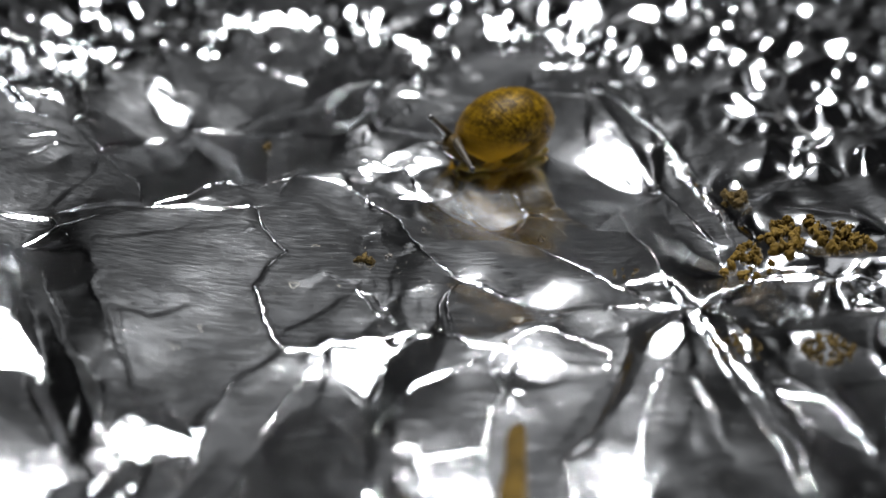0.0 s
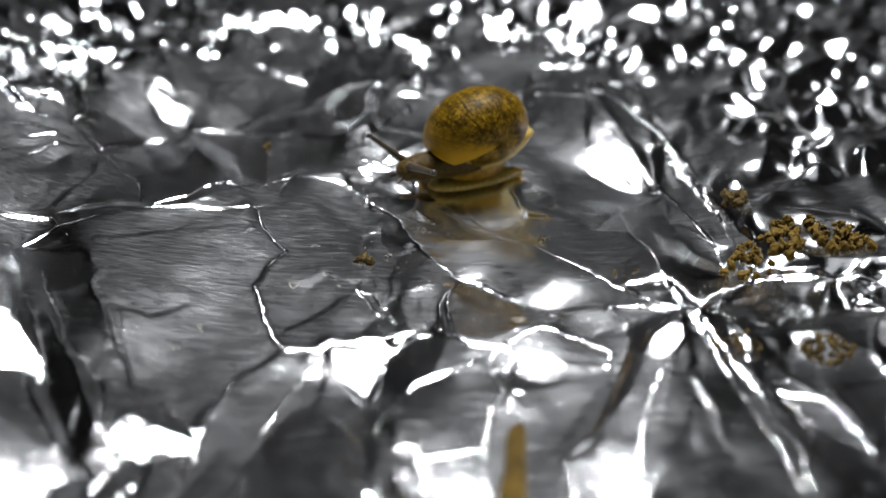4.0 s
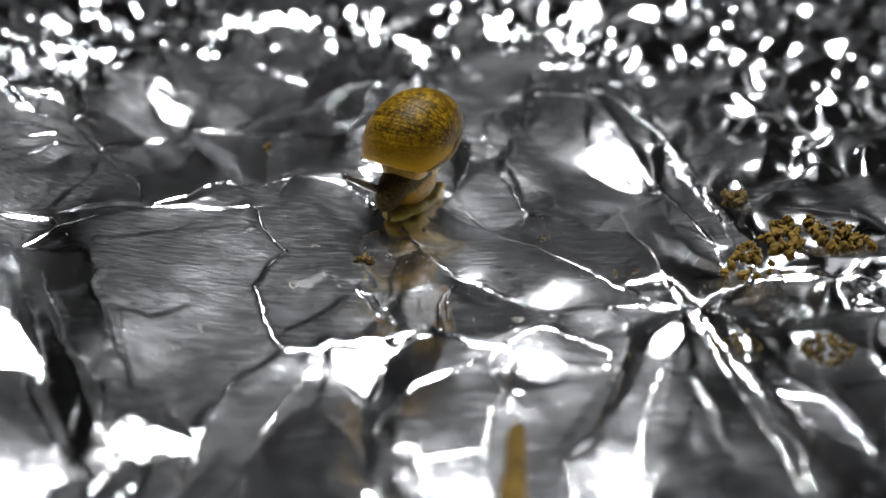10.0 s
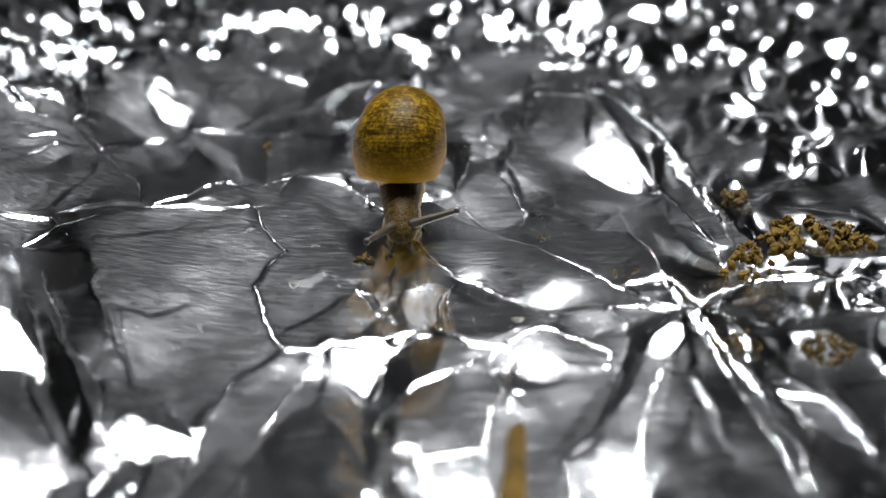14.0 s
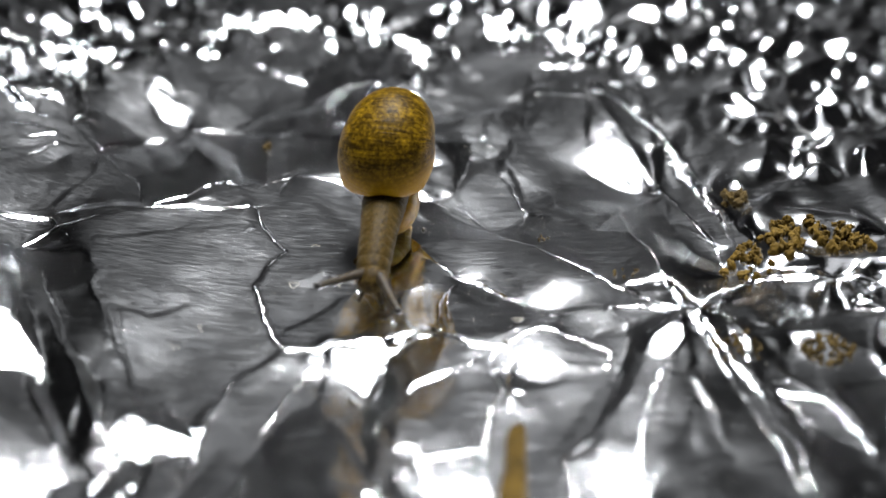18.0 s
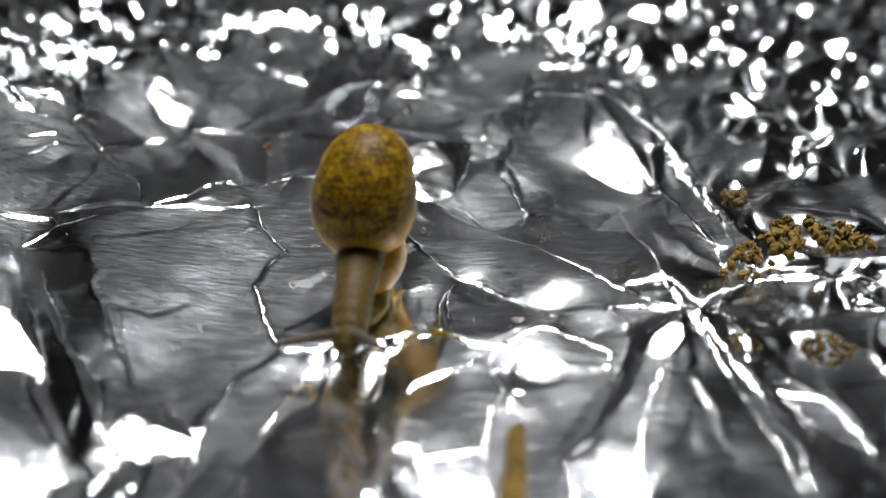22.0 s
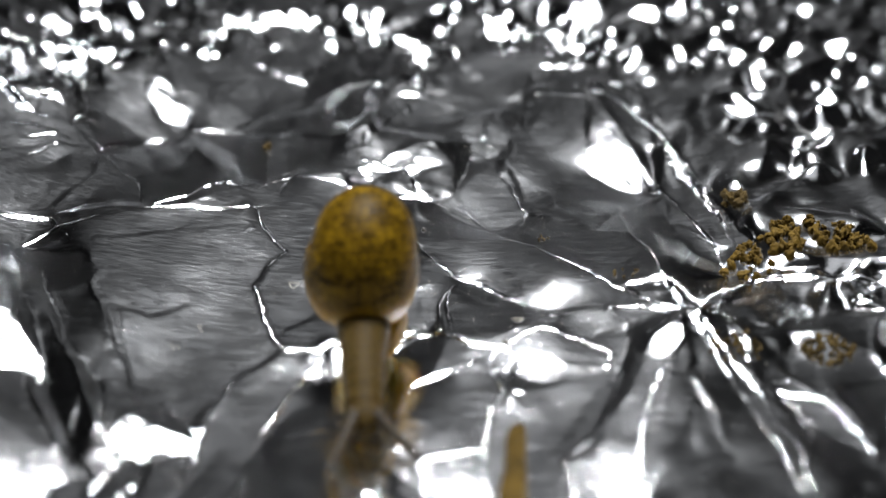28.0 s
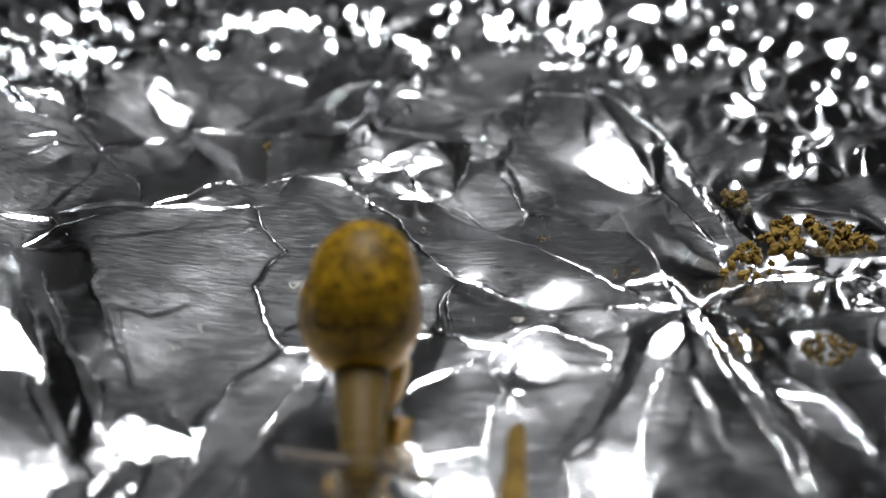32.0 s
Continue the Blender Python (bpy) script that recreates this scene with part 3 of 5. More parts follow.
facet((-12.9, 7.1, 0.04), (-11.5, 11.6, 0.06), (-7.9, 11.6, 0.10), (-5.2, 8.2, 0.05), (-5.9, 5.6, -0.05), (-9.0, 3.2, 0.02), (-11.2, 2.2, 0.05), (-12.7, 4.2, 0.09))
facet((-11.1, 1.5, 0.05), (-8.9, 2.8, 0.02), (-5.5, 4.7, -0.05), (-3.8, 3.7, -0.13), (-5.0, 1.2, -0.15), (-4.6, -2.7, -0.09), (-3.4, -4.1, -0.02), (-5.4, -3.0, -0.01), (-4.7, -5.2, 0.01), (-5.7, -7.8, 0.07), (-7.8, -8.4, 0.03), (-9.6, -9.0, 0.02), (-11.1, -5.8, 0.14), (-12.2, -3.2, 0.14), (-11.8, -0.9, 0.11))
facet((-9.5, -2.7, 0.16), (-8.1, -1.2, 0.19), (-7.9, -2.0, 0.14), (-9.0, -3.9, 0.13))
facet((-5.1, 2.2, 0.02), (-4.7, 4.8, 0.03), (-3.6, -0.2, 0.04), (-3.4, -4.1, 0.13), (-3.8, -4.6, 0.13), (-4.7, -2.0, -0.00))
facet((-3.2, -0.2, -0.15), (-0.9, 0.5, -0.15), (0.0, -1.6, -0.00), (-0.5, -6.8, 0.01), (-1.6, -4.3, -0.02))
facet((-1.8, -3.8, 0.13), (-0.7, -3.1, 0.14), (-0.7, -6.8, 0.04), (-1.2, -7.7, 0.07), (-1.8, -5.5, 0.09))
facet((-27.1, -1.7, -0.22), (-23.7, -1.4, -0.22), (-22.4, -4.2, -0.22), (-20.1, -8.9, -0.22), (-18.5, -13.1, -0.22), (-21.1, -10.8, -0.22), (-24.4, -7.5, -0.22))
facet((-24.8, -6.8, -0.14), (-22.6, -5.5, -0.05), (-20.9, -9.0, -0.14), (-17.5, -15.7, -0.07), (-18.2, -15.9, -0.03), (-20.6, -12.5, -0.05), (-22.8, -9.6, -0.15))
facet((-29.7, -0.6, -0.11), (-27.2, -1.9, -0.19), (-26.4, -3.8, -0.22), (-22.8, -9.6, -0.22), (-18.8, -15.4, -0.22), (-18.5, -17.9, -0.22), (-17.0, -20.8, -0.22), (-18.9, -21.1, -0.22), (-22.4, -14.5, -0.22), (-25.0, -10.2, -0.22), (-28.0, -5.0, -0.18))
facet((-25.8, -10.8, 0.18), (-25.4, -10.4, 0.19), (-22.9, -13.6, 0.17), (-22.7, -14.4, 0.17), (-23.6, -14.2, 0.32), (-24.8, -14.2, 0.31))
facet((-25.5, -11.9, 0.05), (-24.4, -12.2, 0.05), (-23.5, -14.0, 0.07), (-25.0, -13.4, 0.17))
facet((-24.3, -15.4, -0.11), (-23.6, -14.4, -0.22), (-21.9, -17.0, -0.22), (-19.8, -21.4, -0.22), (-20.9, -21.0, -0.08), (-23.0, -18.9, -0.14))
facet((-22.8, -19.4, -0.07), (-20.5, -21.4, -0.00), (-19.5, -21.5, -0.04), (-18.9, -23.4, 0.18), (-19.5, -24.4, 0.10), (-21.1, -24.4, -0.03))
facet((-18.3, -17.7, -0.08), (-18.2, -15.9, -0.07), (-16.9, -16.7, -0.07), (-17.1, -18.3, -0.12), (-16.7, -20.6, -0.06), (-17.5, -20.0, -0.13))
facet((-16.6, -18.6, 0.22), (-15.9, -18.9, 0.30), (-13.7, -19.3, 0.22), (-13.0, -19.8, 0.22), (-14.0, -20.5, 0.14), (-15.4, -21.0, 0.13), (-16.1, -20.5, 0.21))
facet((-16.4, -17.0, -0.22), (-13.5, -17.6, -0.22), (-12.9, -18.4, -0.22), (-13.1, -19.5, -0.12), (-15.4, -18.7, -0.22))
facet((-18.5, -24.2, -0.17), (-17.9, -21.8, -0.08), (-16.6, -21.0, -0.07), (-16.1, -21.8, -0.11), (-17.7, -23.5, -0.16))
facet((-17.1, -24.4, -0.22), (-15.8, -21.4, -0.22), (-14.5, -21.8, -0.22), (-14.7, -24.5, -0.22))
facet((-14.4, -24.5, -0.13), (-14.4, -21.8, -0.07), (-12.8, -20.1, -0.02), (-12.1, -16.1, 0.05), (-12.0, -15.8, 0.05), (-11.8, -20.1, 0.02), (-13.1, -24.3, -0.05))
facet((-12.0, -15.7, -0.01), (-10.4, -14.9, 0.00), (-9.6, -13.4, -0.02), (-8.1, -11.6, -0.00), (-9.3, -17.7, -0.03), (-10.1, -19.9, -0.05), (-11.0, -24.1, -0.10), (-12.3, -24.2, -0.11), (-11.8, -21.6, -0.12))
facet((-10.9, -14.7, 0.06), (-10.3, -12.4, 0.04), (-8.9, -10.9, 0.01), (-9.9, -13.4, 0.03))
facet((-9.8, -21.0, -0.22), (-9.1, -18.8, -0.22), (-7.7, -12.8, -0.22), (-6.9, -16.9, -0.22), (-4.2, -20.7, -0.22), (-3.6, -23.2, -0.22), (-4.9, -24.7, -0.22), (-9.6, -24.4, -0.22))
facet((-8.5, -19.0, -0.08), (-6.6, -19.6, -0.08), (-6.5, -20.2, -0.20), (-8.3, -20.0, -0.12))
facet((-7.3, -10.6, 0.09), (-6.5, -11.8, 0.10), (-5.9, -16.5, 0.02), (-6.9, -16.6, -0.06))
facet((-6.9, -16.9, 0.01), (-5.8, -17.9, -0.03), (-3.1, -22.8, -0.03), (-3.6, -23.2, -0.07))
facet((-6.9, -10.1, 0.37), (-3.5, -10.1, 0.37), (-3.7, -13.9, 0.34), (-4.3, -14.2, 0.27), (-6.3, -11.6, 0.28))
facet((-3.2, -10.1, -0.22), (-1.2, -9.2, -0.22), (0.0, -10.3, -0.22), (-1.3, -12.5, -0.22), (-3.1, -15.6, -0.22), (-3.5, -14.0, -0.22))
facet((-5.8, -16.5, -0.22), (-4.1, -15.0, -0.16), (-3.2, -16.4, -0.22), (-3.2, -22.5, -0.22))
facet((-3.0, -16.8, -0.22), (-1.3, -13.8, -0.22), (0.5, -13.4, -0.15), (1.6, -15.3, -0.08), (0.5, -19.8, -0.19), (-1.9, -20.3, -0.22), (-2.6, -23.2, -0.22))
facet((0.5, -12.8, 0.12), (2.7, -14.7, 0.08), (2.4, -17.5, 0.05), (1.9, -19.6, -0.01), (0.5, -20.2, 0.03), (-0.4, -20.2, 0.03), (1.4, -16.3, 0.05))
facet((0.2, -9.6, 0.10), (2.5, -10.8, 0.09), (2.8, -12.0, 0.10), (2.1, -14.2, 0.08), (0.8, -13.5, 0.10), (0.5, -12.0, 0.01))
facet((1.5, -11.0, 0.18), (2.4, -11.2, 0.18), (2.1, -13.1, 0.20), (1.4, -12.6, 0.17))
facet((2.7, -16.3, 0.08), (3.5, -17.2, 0.05), (3.3, -20.0, -0.03), (2.9, -23.6, -0.04), (2.0, -23.5, 0.03), (2.1, -20.1, 0.03), (2.6, -18.2, 0.06))
facet((4.7, -16.2, 0.08), (6.9, -14.7, 0.11), (9.8, -13.0, 0.09), (8.0, -15.5, 0.06), (6.5, -18.4, 0.05), (5.1, -20.0, 0.03), (4.5, -19.5, 0.04))
facet((11.4, -9.8, -0.22), (11.4, -12.9, -0.22), (10.2, -15.5, -0.22), (8.3, -18.6, -0.22), (7.5, -21.0, -0.22), (6.6, -20.9, -0.22), (6.5, -18.7, -0.22), (8.1, -15.8, -0.22), (10.0, -12.7, -0.22))
facet((4.6, -20.2, -0.01), (6.2, -21.1, -0.02), (7.9, -21.4, -0.02), (8.9, -19.0, -0.03), (10.0, -16.0, 0.04), (9.1, -20.6, 0.13), (8.5, -23.8, 0.10), (7.6, -23.8, 0.01), (5.9, -23.8, -0.00), (4.3, -23.8, -0.06))
facet((14.1, -10.0, 0.36), (13.3, -12.1, 0.35), (12.0, -16.1, 0.25), (10.6, -20.7, 0.22), (10.0, -24.0, 0.19), (8.5, -23.8, 0.19), (9.1, -20.6, 0.29), (10.5, -16.0, 0.32), (12.2, -12.0, 0.35))
facet((14.0, -10.8, -0.19), (14.0, -14.3, -0.22), (15.0, -18.9, -0.22), (16.0, -25.0, -0.22), (12.5, -24.7, -0.22), (10.0, -24.0, -0.22), (10.8, -20.7, -0.16), (12.2, -16.1, -0.13), (13.4, -12.6, -0.16))
facet((14.4, -10.5, -0.19), (15.5, -13.0, -0.16), (16.0, -16.1, -0.22), (16.8, -23.7, -0.22), (16.4, -24.7, -0.22), (15.2, -19.4, -0.22), (14.1, -14.0, -0.22))
facet((16.4, -9.6, -0.09), (17.0, -13.4, -0.17), (17.3, -18.0, -0.20), (18.3, -25.4, -0.18), (17.3, -25.3, -0.22), (16.6, -19.2, -0.22), (16.1, -13.6, -0.17))
facet((17.1, -13.9, -0.09), (18.2, -15.8, -0.07), (17.8, -20.3, -0.22), (18.3, -25.4, -0.18), (17.6, -24.4, -0.17), (17.3, -18.0, -0.12))
facet((18.2, -16.0, -0.22), (19.4, -16.5, -0.22), (20.2, -21.0, -0.22), (20.6, -23.7, -0.22), (19.0, -22.8, -0.22), (18.1, -19.4, -0.22))
facet((19.3, -15.4, -0.10), (20.9, -15.8, -0.02), (21.7, -18.8, -0.06), (21.5, -22.7, -0.13), (20.1, -20.8, -0.22), (19.8, -16.7, -0.08))
facet((21.3, -11.2, -0.01), (22.7, -10.8, 0.06), (20.9, -15.7, -0.22), (20.1, -13.7, -0.18))
facet((21.6, -16.0, -0.22), (24.5, -15.4, -0.22), (21.4, -23.7, -0.22), (21.8, -19.6, -0.22))
facet((21.1, -3.3, -0.22), (24.7, -3.7, -0.20), (24.8, -6.8, -0.06), (25.2, -8.6, -0.22), (22.4, -9.1, -0.22), (20.1, -8.8, -0.22))
facet((17.1, -6.9, -0.22), (20.5, -3.4, -0.22), (19.5, -8.4, -0.22), (17.2, -9.2, -0.22))
facet((0.2, -3.5, -0.22), (2.5, -2.6, -0.22), (4.2, -4.6, -0.22), (5.8, -7.1, -0.03), (4.0, -8.0, -0.20), (0.9, -9.5, -0.21), (0.2, -7.8, -0.20))
facet((0.0, 1.3, 0.01), (4.5, 1.4, 0.05), (8.3, -0.4, -0.08), (10.8, -4.0, 0.02), (12.8, -6.8, 0.03), (8.4, -6.5, 0.17), (6.7, -5.9, 0.39), (4.3, -3.7, 0.26), (2.5, -1.7, 0.20), (0.6, -1.4, 0.07))
facet((4.3, -2.8, 0.34), (6.4, -4.8, 0.40), (7.8, -4.8, 0.15), (7.2, -6.0, 0.39), (5.6, -5.4, 0.40))
facet((8.1, -7.4, 0.18), (13.0, -7.9, 0.10), (11.2, -8.8, 0.11), (9.0, -9.7, 0.14), (8.4, -9.6, 0.09))
facet((3.1, -10.6, 0.12), (5.7, -9.0, 0.13), (8.5, -11.1, 0.10), (10.0, -12.5, 0.10), (9.6, -12.8, 0.15), (5.7, -13.1, 0.13), (3.8, -12.0, 0.14))
facet((8.8, -10.0, 0.09), (13.7, -9.4, 0.02), (11.3, -10.3, -0.00), (10.2, -12.2, 0.00))
facet((8.1, 29.7, 0.21), (12.4, 26.7, 0.16), (12.7, 22.9, 0.16), (11.9, 18.5, 0.18), (11.5, 15.4, 0.15), (13.7, 13.1, 0.10), (15.7, 11.8, -0.19), (13.3, 8.8, -0.22), (12.1, 4.8, -0.22), (8.9, 5.6, -0.16), (6.2, 8.5, -0.22), (5.5, 15.2, 0.10), (7.6, 22.2, 0.14), (8.9, 25.3, 0.19))
facet((13.2, 27.1, 0.54), (13.6, 23.5, 0.53), (15.2, 17.6, 0.50), (16.3, 13.5, 0.48), (16.6, 11.8, 0.40), (15.4, 12.5, 0.48), (13.1, 14.4, 0.49), (11.9, 16.4, 0.50), (13.0, 22.2, 0.52))
facet((13.6, 30.3, -0.10), (16.1, 28.1, -0.12), (18.7, 19.4, -0.07), (19.2, 12.3, -0.11), (19.8, 5.2, -0.14), (20.7, 0.6, -0.17), (19.2, 1.4, -0.16), (16.9, 8.8, -0.12), (16.7, 12.5, -0.10), (15.7, 17.6, -0.21), (14.3, 23.5, -0.21))
facet((19.5, 24.0, 0.10), (20.0, 14.5, 0.17), (20.6, 5.2, 0.02), (19.9, 5.5, -0.06), (19.2, 13.7, 0.06))
facet((3.4, 26.0, -0.12), (7.5, 28.7, -0.22), (8.4, 25.5, -0.22), (7.4, 22.3, -0.22), (5.1, 15.2, -0.22), (4.8, 19.3, -0.22))
facet((3.3, 24.3, 0.29), (4.2, 23.5, 0.29), (4.9, 19.5, 0.27), (4.5, 18.1, 0.24), (3.7, 19.2, 0.27), (2.8, 22.1, 0.28))
facet((0.9, 9.2, 0.20), (3.8, 14.1, 0.15), (4.4, 13.3, 0.21), (6.2, 8.7, 0.08), (5.3, 7.5, 0.08), (3.3, 7.6, 0.15), (2.2, 8.3, 0.22))
facet((6.2, 7.9, -0.22), (8.9, 5.4, -0.22), (12.3, 5.2, -0.22), (12.9, 0.3, -0.22), (14.4, -5.0, -0.22), (12.0, -5.4, -0.22), (8.4, 0.6, -0.22), (5.3, 6.7, -0.22))
facet((13.4, 9.3, -0.12), (16.6, 10.6, -0.03), (16.1, 5.0, -0.06), (15.0, -0.7, -0.17), (13.3, 0.2, -0.16), (12.9, 4.8, -0.22))
facet((16.7, 9.8, 0.19), (19.4, 1.3, 0.11), (18.1, 1.5, 0.04), (16.6, 6.9, 0.17))
facet((0.0, 36.4, 0.20), (7.5, 36.9, 0.27), (11.9, 36.1, 0.16), (7.7, 31.4, 0.06), (3.9, 28.2, 0.13), (0.0, 28.4, 0.28))
facet((-30.4, 29.3, 0.20), (-23.7, 35.9, 0.22), (-21.3, 33.5, 0.14), (-21.7, 30.1, 0.17), (-21.2, 26.2, 0.11), (-19.5, 24.2, 0.11), (-23.7, 22.5, 0.20), (-28.4, 23.5, 0.20))
facet((-26.8, 30.5, 0.55), (-25.6, 30.7, 0.55), (-23.5, 27.1, 0.54), (-22.4, 24.1, 0.52), (-23.6, 23.7, 0.45), (-25.0, 25.3, 0.53), (-26.2, 27.7, 0.53))
facet((-21.0, 37.1, 0.16), (-14.0, 36.0, 0.16), (-7.7, 33.3, -0.09), (-11.8, 30.7, -0.02), (-14.6, 28.0, -0.03), (-17.6, 27.0, 0.04), (-19.8, 29.0, -0.00))
facet((-21.7, 30.4, 0.17), (-20.7, 32.1, 0.21), (-19.0, 27.1, 0.23), (-19.1, 24.4, 0.15), (-21.1, 27.6, 0.23))
facet((-36.5, 20.0, 0.22), (-32.1, 19.9, 0.25), (-30.0, 21.0, 0.22), (-28.5, 22.1, 0.12), (-28.7, 17.1, 0.21), (-32.5, 12.6, 0.23), (-33.2, 10.0, 0.26))
facet((-33.9, 12.0, 0.23), (-31.9, 13.4, 0.26), (-29.2, 15.8, 0.22), (-31.1, 10.8, 0.20), (-32.8, 8.7, 0.19))
facet((-29.9, 20.1, -0.21), (-28.5, 22.6, -0.20), (-27.3, 16.8, -0.18), (-28.1, 15.9, -0.18))
facet((-27.1, 13.1, -0.22), (-25.3, 15.7, -0.22), (-21.4, 18.9, -0.21), (-19.4, 13.7, -0.22), (-16.7, 11.1, -0.19), (-16.4, 9.2, -0.20), (-19.7, 5.8, -0.22), (-21.2, 4.9, -0.22), (-23.7, 11.1, -0.22))
facet((-26.9, 12.4, 0.08), (-25.7, 14.8, 0.09), (-23.9, 12.2, 0.08), (-22.1, 6.8, 0.10), (-23.4, 8.4, 0.03))
facet((-29.7, 10.3, -0.05), (-27.8, 14.5, 0.09), (-26.6, 10.6, 0.04), (-27.1, 5.8, 0.08), (-28.4, 4.1, 0.07))
facet((-32.5, 7.9, 0.19), (-29.1, 8.5, 0.18), (-29.2, 6.1, 0.15), (-30.1, 4.1, 0.17), (-31.1, 3.7, 0.15))
facet((-21.6, 22.7, -0.19), (-15.8, 23.3, -0.18), (-13.7, 14.0, -0.22), (-14.8, 10.2, -0.19), (-16.9, 12.2, -0.22))
facet((-13.6, 22.1, -0.18), (-9.0, 20.5, -0.19), (-6.4, 13.8, -0.22), (-11.8, 13.3, -0.22))
facet((-15.0, 20.8, 0.27), (-13.6, 19.7, 0.27), (-12.8, 14.1, 0.23), (-13.7, 13.0, 0.21))
facet((-19.2, 25.9, 0.20), (-14.6, 27.0, 0.18), (-14.3, 24.2, 0.15), (-18.9, 24.1, 0.18))
facet((-13.5, 27.7, -0.19), (-7.0, 34.1, -0.20), (-6.2, 27.7, -0.19), (-7.3, 27.1, -0.19), (-6.9, 21.3, -0.18), (-8.8, 21.0, -0.19), (-13.1, 24.3, -0.17))
facet((-15.6, 8.0, 0.07), (-12.1, 11.8, 0.13), (-12.5, 9.1, 0.05), (-13.1, 7.2, 0.04), (-15.3, 5.8, 0.03))
facet((-8.2, 19.1, 0.30), (-6.7, 18.6, 0.33), (-5.6, 14.0, 0.31), (-7.1, 13.0, 0.31))
facet((-4.9, 30.3, 0.30), (-1.3, 31.6, 0.26), (0.0, 28.9, 0.24), (-4.2, 23.7, 0.11), (-5.2, 25.5, 0.19))
facet((-2.6, -17.0, 0.05), (-0.7, -17.9, 0.01), (1.3, -21.0, 0.02), (1.8, -23.1, 0.08), (0.2, -23.6, 0.08), (-1.8, -23.0, 0.07), (-2.3, -20.4, 0.13))
facet((-21.4, 44.7, 0.19), (-14.4, 45.5, 0.23), (-12.9, 41.5, 0.18), (-16.0, 38.9, 0.01), (-20.6, 39.6, 0.09))
facet((19.6, 27.5, 0.12), (22.8, 28.2, 0.15), (22.0, 11.4, 0.12), (20.1, 12.4, 0.05))
facet((25.8, -3.8, -0.22), (28.6, -4.0, -0.21), (25.7, -11.7, -0.17), (24.0, -10.4, -0.22))
facet((-31.0, 3.5, 0.14), (-28.8, 3.7, 0.10), (-25.7, 2.6, 0.07), (-27.7, 0.2, 0.01), (-29.8, -0.1, 0.04))
facet((-9.4, 41.2, 0.02), (-4.8, 40.5, 0.10), (-3.4, 32.8, -0.01), (-7.8, 34.3, -0.08))


SPOTS = (
    (5.8, -14.1, 3.4, 2.4, 30, 0.06),
    (-4.4, 10.3, 3.2, 5.1, 35, 0.15),
    (-36.7, 34.0, 6.4, 17.7, 100, 0.55),
    (-4.4, 30.7, 3.6, 8.7, 50, 0.20),
    (-26.6, 47.3, 6.6, 14.1, 60, 0.36),
    (17.7, -6.0, 2.1, 3.0, 18, 0.12),
    (13.4, -6.7, 2.1, 1.4, 12, 0.06),
    (-14.1, 43.2, 8.7, 10.8, 45, 0.26),
    (-29.0, 4.8, 2.4, 4.0, 14, 0.12),
    (6.7, 43.2, 8.7, 10.8, 45, 0.28),
    (-0.2, 37.5, 3.3, 5.7, 30, 0.40),
)


def crumpled_zone(x, y):
    """Where the sheet is finely crushed: far off, and beyond the dark ridge."""
    edge = np.interp(y, [-3.0, 14.3, 29.1, 33.7], [20.8, 17.6, 13.2, 13.9])
    return (y > 48.4) | ((y > -6.7) & (x > edge + 1.5))


def glint_slope(x, y):
    """Slope at which the foil mirrors the lamp into the camera; lips and faces are fitted to it."""
    # from each point of the sheet to the camera, then to the lamp
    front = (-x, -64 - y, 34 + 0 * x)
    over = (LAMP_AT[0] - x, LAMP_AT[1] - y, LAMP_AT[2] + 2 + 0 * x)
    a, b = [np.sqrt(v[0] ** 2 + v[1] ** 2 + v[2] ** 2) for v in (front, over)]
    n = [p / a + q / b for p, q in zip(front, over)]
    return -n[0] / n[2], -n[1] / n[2]


